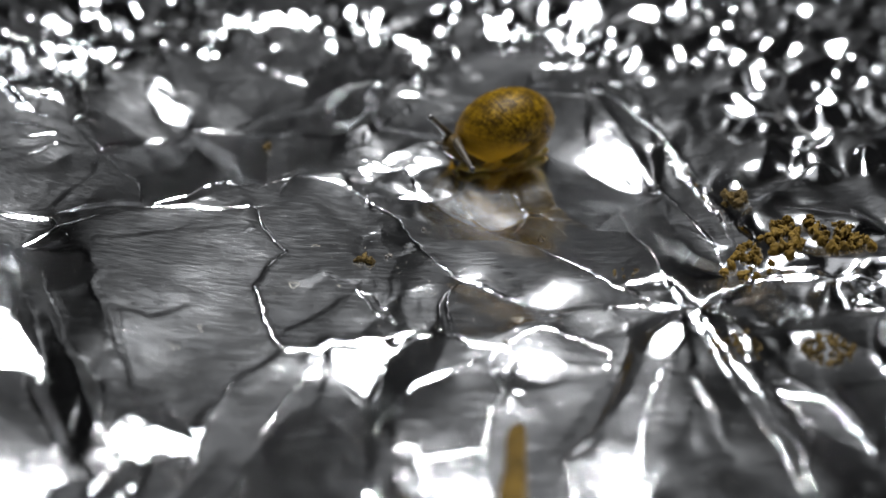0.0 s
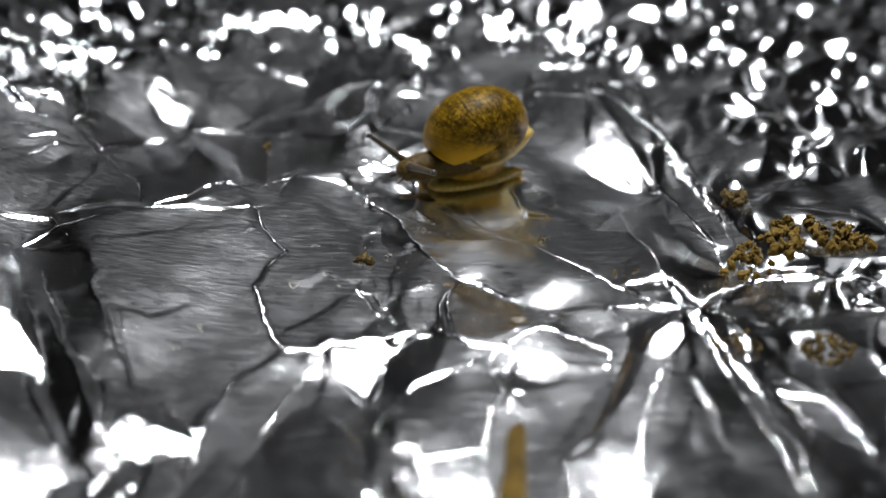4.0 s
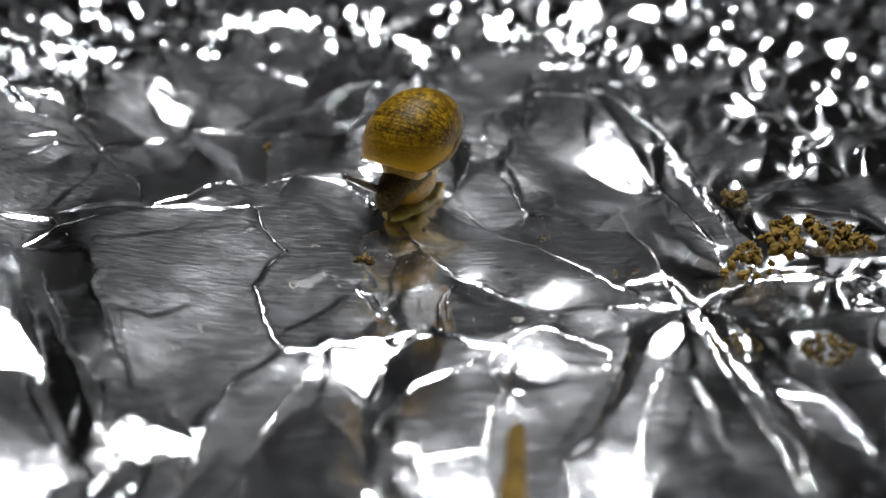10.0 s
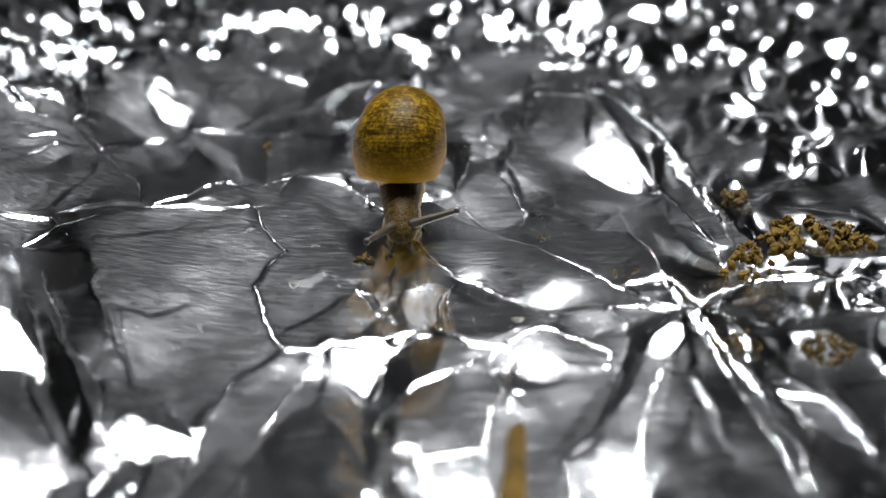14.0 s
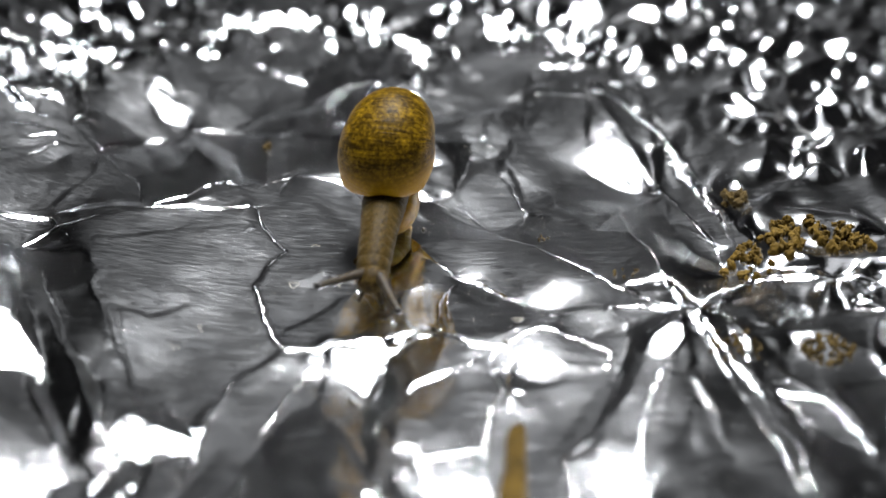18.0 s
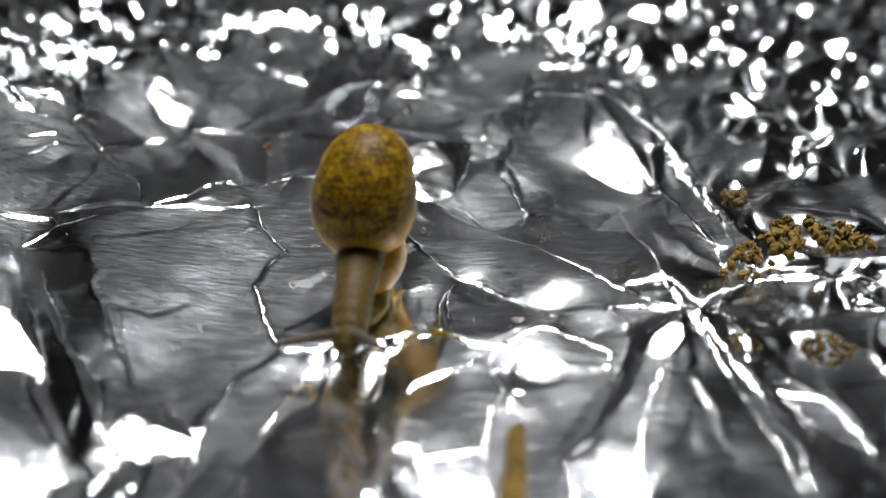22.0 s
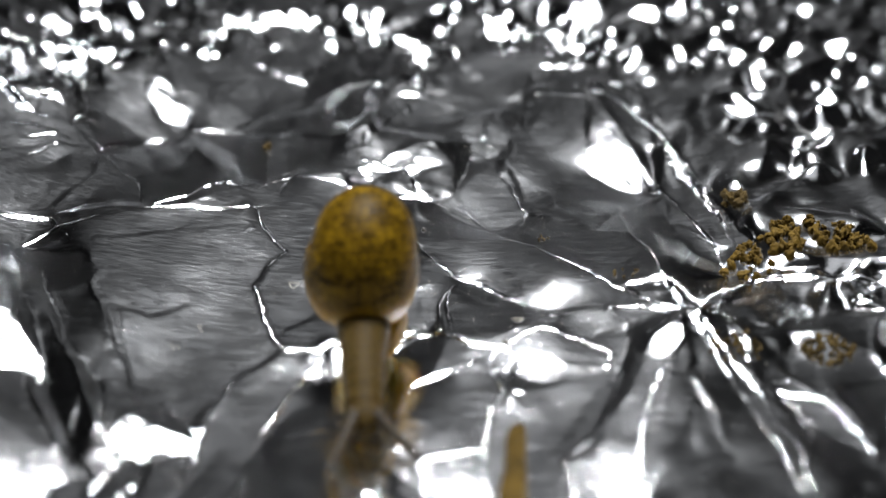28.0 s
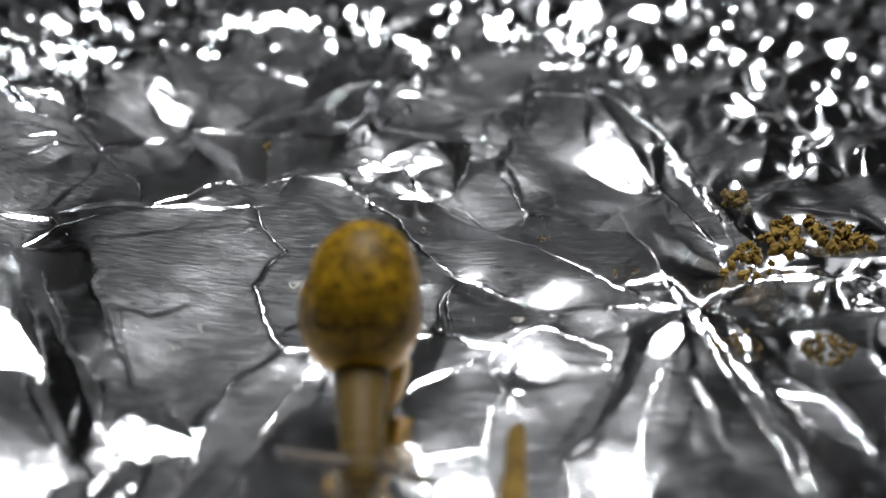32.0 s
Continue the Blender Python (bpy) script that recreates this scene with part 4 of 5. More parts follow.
def foil_sheet():
    from mathutils.geometry import delaunay_2d_cdt
    rng = np.random.RandomState(5)
    pts = list(crests)
    fixed, heights = np.array([p[:2] for p in pts]), np.array([p[2] for p in pts])
    # loose crumple outside the folded middle
    y = -46.0
    while y < 330:
        step = 3.0 + 0.045 * max(0, y + 30)
        for x in np.arange(-190 - 0.1 * y, 190 + 0.1 * y, step):
            px, py = x + rng.uniform(-0.35, 0.35) * step, y + rng.uniform(-0.3, 0.3) * step
            if not (abs(px) > 0.45 * (py + 64) + 2 or py < -30 or py > 75) or crumpled_zone(px, py):
                continue
            if np.hypot(fixed[:, 0] - px, fixed[:, 1] - py).min() > 3.0:
                pts.append((px, py, 0.05 * max(0, py - 45) + rng.normal(0, 0.9)))
        y += step * 0.9
    # the finely crushed far part
    y = -45.0
    while y < 170:
        sx, sy = 1.55 + 0.008 * max(0, y), 1.7 + 0.02 * max(0, y)
        for x in np.arange(-75, 75, sx):
            px, py = x + rng.uniform(-0.4, 0.4) * sx, y + 0.5 * x + rng.uniform(-0.4, 0.4) * sy
            if crumpled_zone(px, py) and py < 130 and np.hypot(fixed[:, 0] - px, fixed[:, 1] - py).min() > 0.8:
                pts.append((px, py, 0.05 * max(0, py - 45) + rng.normal(0, min(0.75, max(0.55, 0.4 + 0.01 * py)) * (0.55 if py < 8 else 1.2 if px > 16 else 0.75))))
        y += sy
    # small crushed spots between the folds
    for cx, cy, rx, ry, count, amp in SPOTS:
        for k in range(count):
            a, q = rng.uniform(0, 6.283), math.sqrt(rng.uniform(0, 1))
            px, py = cx + rx * q * math.cos(a), cy + ry * q * math.sin(a)
            near = np.hypot(fixed[:, 0] - px, fixed[:, 1] - py)
            if near.min() > 0.35:
                w = 1 / (near + 0.3) ** 2
                pts.append((px, py, float((w * heights).sum() / w.sum()) + rng.normal(0, amp)))
    vv, ee, ff, ov, oe, of = delaunay_2d_cdt([Vector((p[0] / (p[1] + 75), -70 / (p[1] + 75))) for p in pts], links_of, [], 0, 1e-7)
    P = np.array([(v.x * -70 / v.y, -70 / v.y - 75) for v in vv])        # the net is drawn finer towards the near edge
    hz = np.zeros(len(vv))
    ends = np.array([pts[a] for a, c in links_of])
    span = np.array([pts[c] for a, c in links_of]) - ends
    for k, o in enumerate(ov):
        if o:
            hz[k] = pts[o[0]][2]
        else:  # two lines cross: halfway between them
            x, y = P[k]
            s = np.clip(((x - ends[:, 0]) * span[:, 0] + (y - ends[:, 1]) * span[:, 1]) / (span[:, 0] ** 2 + span[:, 1] ** 2 + 1e-9), 0, 1)
            off = np.hypot(x - ends[:, 0] - s * span[:, 0], y - ends[:, 1] - s * span[:, 1])
            two = np.argsort(off)[:2]
            hz[k] = float((ends[two, 2] + s[two] * span[two, 2]).mean())
    rows, cols = GRID
    d = 33.0 * (155.0 / 33.0) ** np.linspace(0, 1, rows)          # distance in front of the eye's foot
    u = np.linspace(-1, 1, cols)
    X = u[None, :] * (0.41 * d[:, None] + 6)
    Y = (d - 64)[:, None] + 0 * X
    Z = np.full(X.shape, np.nan)
    WX, WY = X + sway(rng, X, Y), Y + sway(rng, X, Y)             # folds are never quite straight
    for f in ff:
        a, b, c = P[f[0]], P[f[1]], P[f[2]]
        lo, hi = np.minimum(np.minimum(a, b), c), np.maximum(np.maximum(a, b), c)
        j0, j1 = np.searchsorted(d - 64, lo[1] - 0.6), np.searchsorted(d - 64, hi[1] + 0.6, "right")
        if j0 >= j1:
            continue
        near = 0.41 * d[j0:j1] + 6
        i0 = max(0, int((min((lo[0] - 0.6) / near[0], (lo[0] - 0.6) / near[-1])) * (cols - 1) / 2 + (cols - 1) / 2) - 1)
        i1 = min(cols, int(max((hi[0] + 0.6) / near[0], (hi[0] + 0.6) / near[-1]) * (cols - 1) / 2 + (cols - 1) / 2) + 3)
        if i0 >= i1:
            continue
        x, yy = WX[j0:j1, i0:i1], WY[j0:j1, i0:i1]
        den = (b[1] - c[1]) * (a[0] - c[0]) + (c[0] - b[0]) * (a[1] - c[1])
        if abs(den) < 1e-12:
            continue
        w0 = ((b[1] - c[1]) * (x - c[0]) + (c[0] - b[0]) * (yy - c[1])) / den
        w1 = ((c[1] - a[1]) * (x - c[0]) + (a[0] - c[0]) * (yy - c[1])) / den
        w2 = 1 - w0 - w1
        m = (w0 >= -1e-6) & (w1 >= -1e-6) & (w2 >= -1e-6)
        zz = w0 * hz[f[0]] + w1 * hz[f[1]] + w2 * hz[f[2]]
        Z[j0:j1, i0:i1][m] = zz[m]
    Z[np.isnan(Z)] = 0
    # crisp along the folds, softly bent in between
    far = np.full(Z.shape, 9.0)
    for p, q in [(crests[a], crests[b]) for a, b in links_of]:
        box_, x, yy, s, off = beside(p, q, d, WX, WY)
        if off is not None:
            far[box_] = np.minimum(far[box_], off)
    soft = np.clip((far - 0.2) / 1.0, 0, 1)
    soft = soft * soft * (3 - 2 * soft)
    soft *= np.clip((98 - d) / 25, 0, 1)[:, None] * np.where(crumpled_zone(X, Y), 0.0, 1.0)
    crushed = np.where(crumpled_zone(X, Y), 1.0, 0.0)
    Z = blur(Z, ROUND) * (1 - soft) + blur(Z, 4) * soft
    Z = Z * (1 - crushed) + blur(Z, 4.6) * crushed
    # the faces between the folds bend to their lean; the folds ride along
    shift = lean_faces(X, Y, Z, far)
    Z = Z + shift
    shift = blur(shift, 5)
    EDGE, HOLD = np.zeros(Z.shape), np.zeros(Z.shape)
    for p, q, lip in lips:
        box_, x, yy, s, off = beside(p, q, d, WX, WY)
        if off is None:
            continue
        dx, dy = q[0] - p[0], q[1] - p[1]
        # pinched edges are pleated: a chain of tiny flats, leaned to glint at the camera
        length = math.hypot(dx, dy)
        cell = np.floor(s * length / PLEAT + 0.15 * np.sin(s * length * 5))
        mid = (cell + 0.5) * PLEAT / max(length, 1e-6)
        jx, jy = 0.04 * np.sin(cell * 12.9 + p[0] * 7), 0.04 * np.sin(cell * 7.3 + p[1] * 5)
        top = p[2] + (q[2] - p[2]) * mid + lip + looked_up(shift, d, p[0] + mid * dx, p[1] + mid * dy)
        top = top + (glint_slope(x, yy)[0] + jx) * (x - p[0] - mid * dx) + (glint_slope(x, yy)[1] + jy) * (yy - p[1] - mid * dy)
        # widened with distance from the camera, so far lines still show
        wide = PINCH * (yy + 64) / 50 * (1 + 0.25 * np.sin(cell * 3.1 + p[1]) + 0.5 * np.sin(x * 1.1 + yy * 0.8))
        w = np.clip((wide - off) / (0.0011 * (yy + 64)) + 0.5, 0, 1)
        more = w > HOLD[box_]
        EDGE[box_] = np.where(more, top, EDGE[box_])
        HOLD[box_] = np.where(more, w, HOLD[box_])
    Z = Z * (1 - HOLD) + EDGE * HOLD
    Z += ripple(rng, X, Y)
    return X, Y, Z, d, u


def beside(p, q, d, X, Y):
    """The cells of the net near the line from p to q, how far along it they are and how far off."""
    cols = X.shape[1]
    j0, j1 = np.searchsorted(d - 64, min(p[1], q[1]) - 2.5), np.searchsorted(d - 64, max(p[1], q[1]) + 2.5)
    if j0 >= j1:
        return None, None, None, None, None
    near = 0.41 * d[j0:j1] + 6
    lo, hi = min(p[0], q[0]) - 2.5, max(p[0], q[0]) + 2.5
    i0 = max(0, int((min(lo / near[0], lo / near[-1]) + 1) / 2 * (cols - 1)))
    i1 = min(cols, int((max(hi / near[0], hi / near[-1]) + 1) / 2 * (cols - 1)) + 2)
    box_ = (slice(j0, j1), slice(i0, i1))
    x, y = X[box_], Y[box_]
    dx, dy = q[0] - p[0], q[1] - p[1]
    s = np.clip(((x - p[0]) * dx + (y - p[1]) * dy) / (dx * dx + dy * dy + 1e-9), 0, 1)
    return box_, x, y, s, np.hypot(x - p[0] - s * dx, y - p[1] - s * dy)


def looked_up(field, d, x, y):
    rows, cols = field.shape
    j = np.clip(np.searchsorted(d - 64, y), 0, rows - 1)
    i = np.clip(np.rint((x / (0.41 * d[j] + 6) + 1) / 2 * (cols - 1)).astype(int), 0, cols - 1)
    return field[j, i]


def lean_faces(X, Y, Z, far):
    """How much the sheet must rise or sink so that its faces lean as facet() says, bending most along the folds."""
    rows, cols = Z.shape
    out = None
    for step in (16, 8, 4, 2):
        x, y, z, f = X[::step, ::step], Y[::step, ::step], Z[::step, ::step], far[::step, ::step]
        hx = np.diff(x, axis=1)
        hy = np.diff(y, axis=0)
        # the wanted slopes, and how firmly
        GX, GY = np.diff(z, axis=1) / hx, np.diff(z, axis=0) / hy
        skew = (x[1:] - x[:-1]) / hy                     # columns fan out with distance
        lean, firm = np.zeros(z.shape), np.zeros(z.shape)
        for corners in facets:
            C = np.array(corners)
            j0, j1 = np.searchsorted(y[:, 0], C[:, 1].min()), np.searchsorted(y[:, 0], C[:, 1].max())
            if j1 - j0 < 1:
                continue
            px, py = x[j0:j1], y[j0:j1]
            inside = np.zeros(px.shape, bool)
            near, total = np.zeros(px.shape), np.zeros(px.shape)
            for k in range(len(C)):
                (ax, ay, ag), (bx, by, bg) = C[k - 1], C[k]
                if ay != by:
                    inside ^= ((ay > py) != (by > py)) & (px < (bx - ax) * (py - ay) / (by - ay) + ax)
                w = 1 / ((px - bx) ** 2 + (0.6 * (py - by)) ** 2 + 0.2) ** 1.5
                near += w * bg
                total += w
            g = near / total
            lean[j0:j1] = np.where(inside, g, lean[j0:j1])
            # bright faces, near the slope that glints at the camera, are held firmest
            firm[j0:j1] = np.where(inside, np.clip(1.15 - 1.6 * np.abs(g - glint_slope(px, py)[1]), 0.4, 1), firm[j0:j1])
        for k in range(16 // step):                      # faces reach to the next fold
            has = firm > 0
            lsum, fsum, count = np.zeros(z.shape), np.zeros(z.shape), np.zeros(z.shape)
            for to, fro in (((slice(1, None),), (slice(None, -1),)), ((slice(None, -1),), (slice(1, None),)),
                            ((slice(None), slice(1, None)), (slice(None), slice(None, -1))), ((slice(None), slice(None, -1)), (slice(None), slice(1, None)))):
                lsum[to] += np.where(has, lean, 0)[fro]
                fsum[to] += np.where(has, firm, 0)[fro]
                count[to] += has[fro]
            fill = ~has & (count > 0)
            lean[fill], firm[fill] = lsum[fill] / count[fill], fsum[fill] / count[fill] * 0.97
        edge = np.clip((f - 0.02) / 0.3, 0.22, 1)
        fx, fy = (firm[:, 1:] + firm[:, :-1]) / 2, (firm[1:] + firm[:-1]) / 2
        ex, ey = np.minimum(edge[:, 1:], edge[:, :-1]), np.minimum(edge[1:], edge[:-1])
        # sideways, bright faces take the lamp's glint slope too
        gx = glint_slope(x, y)[0]
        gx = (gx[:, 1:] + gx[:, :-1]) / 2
        ly = (lean[1:] + lean[:-1]) / 2
        wx, wy = ex * (0.12 + 0.8 * np.clip(fx - 0.3, 0, 1)), ey * np.where(fy > 0.1, fy, 0.12)
        blend = np.clip((fx - 0.3) * 3, 0, 1)
        DX = (gx - GX) * blend
        DY = np.where(fy > 0.1, ly + skew * glint_slope(x[1:], y[1:])[0] - GY, 0)
        keep = 0.0005
        ax, ay = wx / hx ** 2, wy / hy ** 2

        def apply(D):
            r = keep * D
            q = ax * np.diff(D, axis=1)
            r[:, 1:] += q
            r[:, :-1] -= q
            q = ay * np.diff(D, axis=0)
            r[1:] += q
            r[:-1] -= q
            return r

        rhs, diag = np.zeros(z.shape), np.full(z.shape, keep)
        q = wx / hx * DX
        rhs[:, 1:] += q
        rhs[:, :-1] -= q
        q = wy / hy * DY
        rhs[1:] += q
        rhs[:-1] -= q
        for sl, q in (((slice(None), slice(1, None)), ax), ((slice(None), slice(None, -1)), ax), ((slice(1, None), slice(None)), ay), ((slice(None, -1), slice(None)), ay)):
            diag[sl] += q
        D = np.zeros(z.shape) if out is None else enlarged(out, z.shape)
        r = rhs - apply(D)
        v = r / diag
        p, rv = v.copy(), (r * v).sum()
        for k in range(240 if step > 4 else 120):
            q = apply(p)
            t = rv / (p * q).sum()
            D += t * p
            r -= t * q
            v = r / diag
            rv, last = (r * v).sum(), rv
            p = v + p * (rv / last)
        out = D
    return blur(enlarged(out, Z.shape), 1.2)


def enlarged(A, shape):
    """A coarse net drawn over a finer one, straight between its points."""
    for axis in (0, 1):
        at = np.minimum(np.arange(shape[axis]) * 0.5 if shape[axis] > 1.5 * A.shape[axis] else np.arange(shape[axis]) * 1.0, A.shape[axis] - 1)
        lo = np.minimum(at.astype(int), A.shape[axis] - 2)
        w = (at - lo).reshape((-1, 1) if axis == 0 else (1, -1))
        A = np.take(A, lo, axis) * (1 - w) + np.take(A, lo + 1, axis) * w
    return A


def blur(Z, s):
    r = int(3 * s) + 1
    k = np.exp(-0.5 * (np.arange(-r, r + 1) / s) ** 2)
    k /= k.sum()
    for axis in (0, 1):
        pad = np.pad(Z, [(r, r) if a == axis else (0, 0) for a in (0, 1)], "edge")
        Z = sum(w * np.take(pad, range(i, i + Z.shape[axis]), axis) for i, w in enumerate(k))
    return Z


def sway(rng, X, Y):
    out = 0 * X
    for size, amp in ((6.0, 0.12), (2.5, 0.07), (1.1, 0.03)):
        for k in range(4):
            a = rng.uniform(0, math.pi)
            out += amp / 2 * np.sin((X * math.cos(a) + Y * math.sin(a)) * 6.283 / size * rng.uniform(0.7, 1.4) + rng.uniform(0, 6.28))
    return out


def ripple(rng, X, Y):
    """Soft buckling of the sheet between the folds."""
    out = 0 * X
    for size, amp, count in ((8.0, 0.04, 8), (3.5, 0.006, 10)):
        for k in range(count):
            a, ph = rng.uniform(0, math.pi), rng.uniform(0, 6.28)
            out += amp / math.sqrt(count) * 1.4 * np.sin((X * math.cos(a) + Y * math.sin(a)) * 6.283 / size * rng.uniform(0.7, 1.4) + ph)
    return out


GRID, ROUND = (1400, 950), 1.0
FX, FY, FZ, FD, FU = foil_sheet()


def foil_height(x, y):
    j = int(np.clip(np.searchsorted(FD - 64, y), 1, len(FD) - 1))
    i = int(np.clip((x / (0.41 * FD[j] + 6) + 1) / 2 * (len(FU) - 1), 0, len(FU) - 1))
    return float(FZ[j, i])


def build_foil():
    rows, cols = FX.shape
    co = np.stack([FX, FY, FZ], -1).reshape(-1, 3) * MM
    idx = np.arange(rows * cols).reshape(rows, cols)
    quads = np.stack([idx[:-1, :-1], idx[:-1, 1:], idx[1:, 1:], idx[1:, :-1]], -1).reshape(-1)
    me = bpy.data.meshes.new("foil_sheet")
    me.vertices.add(len(co))
    me.vertices.foreach_set("co", co.ravel())
    me.loops.add(len(quads))
    me.loops.foreach_set("vertex_index", quads)
    me.polygons.add(len(quads) // 4)
    me.polygons.foreach_set("loop_start", np.arange(0, len(quads), 4))
    me.polygons.foreach_set("use_smooth", np.ones(len(quads) // 4, bool))
    me.update()
    me.validate()
    me.materials.append(FOIL)
    return tagged(new("foil_sheet", me), "crumpled shiny aluminium foil sheet with sharp folds", "foil")


build_foil()


# ---- crumbs, splinter, droppings ----
def lump(name, r, mat, seed, rough=0.25, squash=(1, 1, 1)):
    bm = bmesh.new()
    bmesh.ops.create_icosphere(bm, subdivisions=3, radius=1)
    off = Vector((seed * 3.1, seed * 1.7, 0))
    for v in bm.verts:
        n = noise.noise(v.co * 1.6 + off) + 0.5 * noise.noise(v.co * 4 + off)
        v.co = v.co * (1 + rough * n)
        v.co = Vector((v.co.x * squash[0], v.co.y * squash[1], v.co.z * squash[2])) * r * MM
    me = bpy.data.meshes.new(name)
    bm.to_mesh(me)
    bm.free()
    me.materials.append(mat)
    me.polygons.foreach_set("use_smooth", [True] * len(me.polygons))
    return me


def heap(name, x, y, rx, ry, count, r, mat, seed, label, category):
    """A small heap of crumbs, every crumb a part."""
    rng = random.Random(seed)
    thing = tagged(new(name), label, category)
    base = foil_height(x, y)
    thing.matrix_world = pose(x * MM, y * MM, base * MM)
    shapes = [lump("crumb", 1, mat, seed + k, 0.7, (1, 0.75, 0.5)) for k in range(4)]
    for k in range(count):
        a, q = rng.uniform(0, 6.28), math.sqrt(rng.random())
        dx, dy = rx * q * math.cos(a), ry * q * math.sin(a)
        s = r * rng.uniform(0.5, 1.25)
        ob = part("crumb", rng.choice(shapes), thing)
        dz = foil_height(x + dx, y + dy) - base + s * 0.3 + (1 - q) * r * rng.uniform(0, 0.5)
        ob.matrix_local = pose(dx * MM, dy * MM, dz * MM, rng.uniform(0, 360), rng.uniform(0, 360), rng.uniform(0, 360)) @ Matrix.Scale(s, 4)
    return thing


def splinter(x, y, length, width, turn):
    """A flat split sliver of wood, ragged at the tip, lying along the sheet."""
    rng = random.Random(8)
    verts, faces, n = [], [], 26
    for i in range(n + 1):
        s = i / n
        w = width * (0.5 - 0.14 * s) * (1 if s < 0.95 else 0.8) * rng.uniform(0.93, 1.05)
        h = width * 0.33 * (1 - 0.35 * s)
        shift = 0.05 * math.sin(s * 9)
        for cx, cz in ((-1, -0.8), (-0.9, 0.5), (-0.3, 1), (0.35, 0.9), (1, 0.3), (0.8, -0.9)):
            verts.append((s * length, cx * w + shift + rng.uniform(-0.02, 0.02), cz * h + rng.uniform(-0.02, 0.02)))
    for i in range(n):
        for j in range(6):
            faces.append((i * 6 + j, i * 6 + (j + 1) % 6, i * 6 + 6 + (j + 1) % 6, i * 6 + 6 + j))
    faces += [tuple(range(5, -1, -1)), tuple(n * 6 + j for j in range(6))]
    a = radians(turn)
    z0 = max(foil_height(x + length * s * math.cos(a), y + length * s * math.sin(a)) for s in (0, 0.25, 0.5, 0.75, 1))
    ob = new("splinter", mesh_of("splinter", verts, faces, WOOD, False))
    ob.matrix_world = pose(x * MM, y * MM, (z0 + width * 0.2) * MM, 0, 0, turn)
    return tagged(ob, "pale yellow-brown wood splinter lying on the foil", "splinter")


def fibre(x, y, r, span, seed):
    """A tiny curled hair stuck to the sheet."""
    rng = random.Random(seed)
    verts, faces, n, m = [], [], 16, 5
    a0 = rng.uniform(0, 6.28)
    z0 = foil_height(x, y)
    for i in range(n + 1):
        a = a0 + span * i / n
        q = r * (1 + 0.3 * math.sin(3 * a))
        cx, cy = q * math.cos(a), q * math.sin(a)
        for j in range(m):
            b = j / m * 6.28319
            verts.append((cx + 0.011 * math.cos(b) * math.cos(a), cy + 0.011 * math.cos(b) * math.sin(a),
                          foil_height(x + cx, y + cy) - z0 + 0.03 + 0.011 * math.sin(b)))
    for i in range(n):
        for j in range(m):
            faces.append((i * m + j, i * m + (j + 1) % m, i * m + m + (j + 1) % m, i * m + m + j))
    ob = new("fibre", mesh_of("fibre", verts, faces, DUST))
    ob.matrix_world = pose(x * MM, y * MM, z0 * MM)
    return tagged(ob, "tiny pale curled fibre stuck on the foil", "fibre", "fibres on the foil")


def dust():
    """Pale specks strewn over the sheet."""
    rng = random.Random(12)
    verts, faces = [], []
    for k in range(420):
        d = rng.uniform(38, 95)
        x, y = rng.uniform(-0.42, 0.42) * d, d - 64
        if rng.random() < 0.5:
            x, y = rng.gauss(4, 9), rng.gauss(2, 9)
        s = rng.uniform(0.015, 0.04)
        z = foil_height(x, y) + s * 0.3
        i = len(verts)
        verts += [(x + s, y, z), (x - s, y + s * 0.3, z), (x, y + s, z), (x + s * 0.2, y - s, z), (x, y, z + s), (x, y, z - s)]
        faces += [(i, i + 2, i + 4), (i + 2, i + 1, i + 4), (i + 1, i + 3, i + 4), (i + 3, i, i + 4),
                  (i + 2, i, i + 5), (i + 1, i + 2, i + 5), (i + 3, i + 1, i + 5), (i, i + 3, i + 5)]
    tagged(new("dust", mesh_of("dust", verts, faces, DUST)), "fine pale dust specks strewn over the foil", "dust", kind="stuff")


dust()

splinter(2.9, -28.0, 7.9, 1.35, 83)
heap("soil_crumb", -5.4, 0.0, 0.75, 0.35, 9, 0.30, SOIL, 3, "small cluster of yellow-brown soil crumbs on foil", "crumb")
heap("soil_crumb", -3.7, 0.9, 0.30, 0.30, 5, 0.13, GRIT, 5, "few dark grit specks on a foil fold", "crumb")
heap("soil_crumb", 3.8, -10.2, 0.20, 0.20, 3, 0.22, GRIT, 6, "dark grit crumb on a foil fold", "crumb")
heap("soil_crumb", 17.0, -11.6, 1.60, 1.50, 40, 0.15, SOIL, 7, "scatter of dark brown soil crumbs in a foil hollow", "crumb")
heap("soil_crumb", 22.4, -11.9, 1.50, 1.40, 70, 0.20, SOIL, 8, "heap of brown soil crumbs in a foil hollow", "crumb")
heap("droppings", 22.0, -0.2, 2.20, 1.60, 30, 0.38, FRASS, 21, "heap of brown dried droppings on crushed foil", "droppings")
heap("droppings", 24.6, 1.2, 2.20, 1.60, 26, 0.38, FRASS, 22, "heap of brown dried droppings on crushed foil", "droppings")
heap("droppings", 27.0, 0.4, 2.20, 1.60, 28, 0.38, FRASS, 23, "heap of brown dried droppings on crushed foil", "droppings")
heap("droppings", 20.3, -1.6, 1.60, 1.30, 16, 0.36, FRASS, 24, "heap of brown dried droppings on crushed foil", "droppings")
heap("soil_crumb", 21.1, 6.5, 0.90, 1.20, 8, 0.42, SOIL, 9, "blurred brown soil crumbs on crushed foil", "crumb")
heap("soil_crumb", 7.1, 3.4, 0.50, 0.60, 5, 0.14, SOIL, 10, "few yellowish soil specks on foil", "crumb")
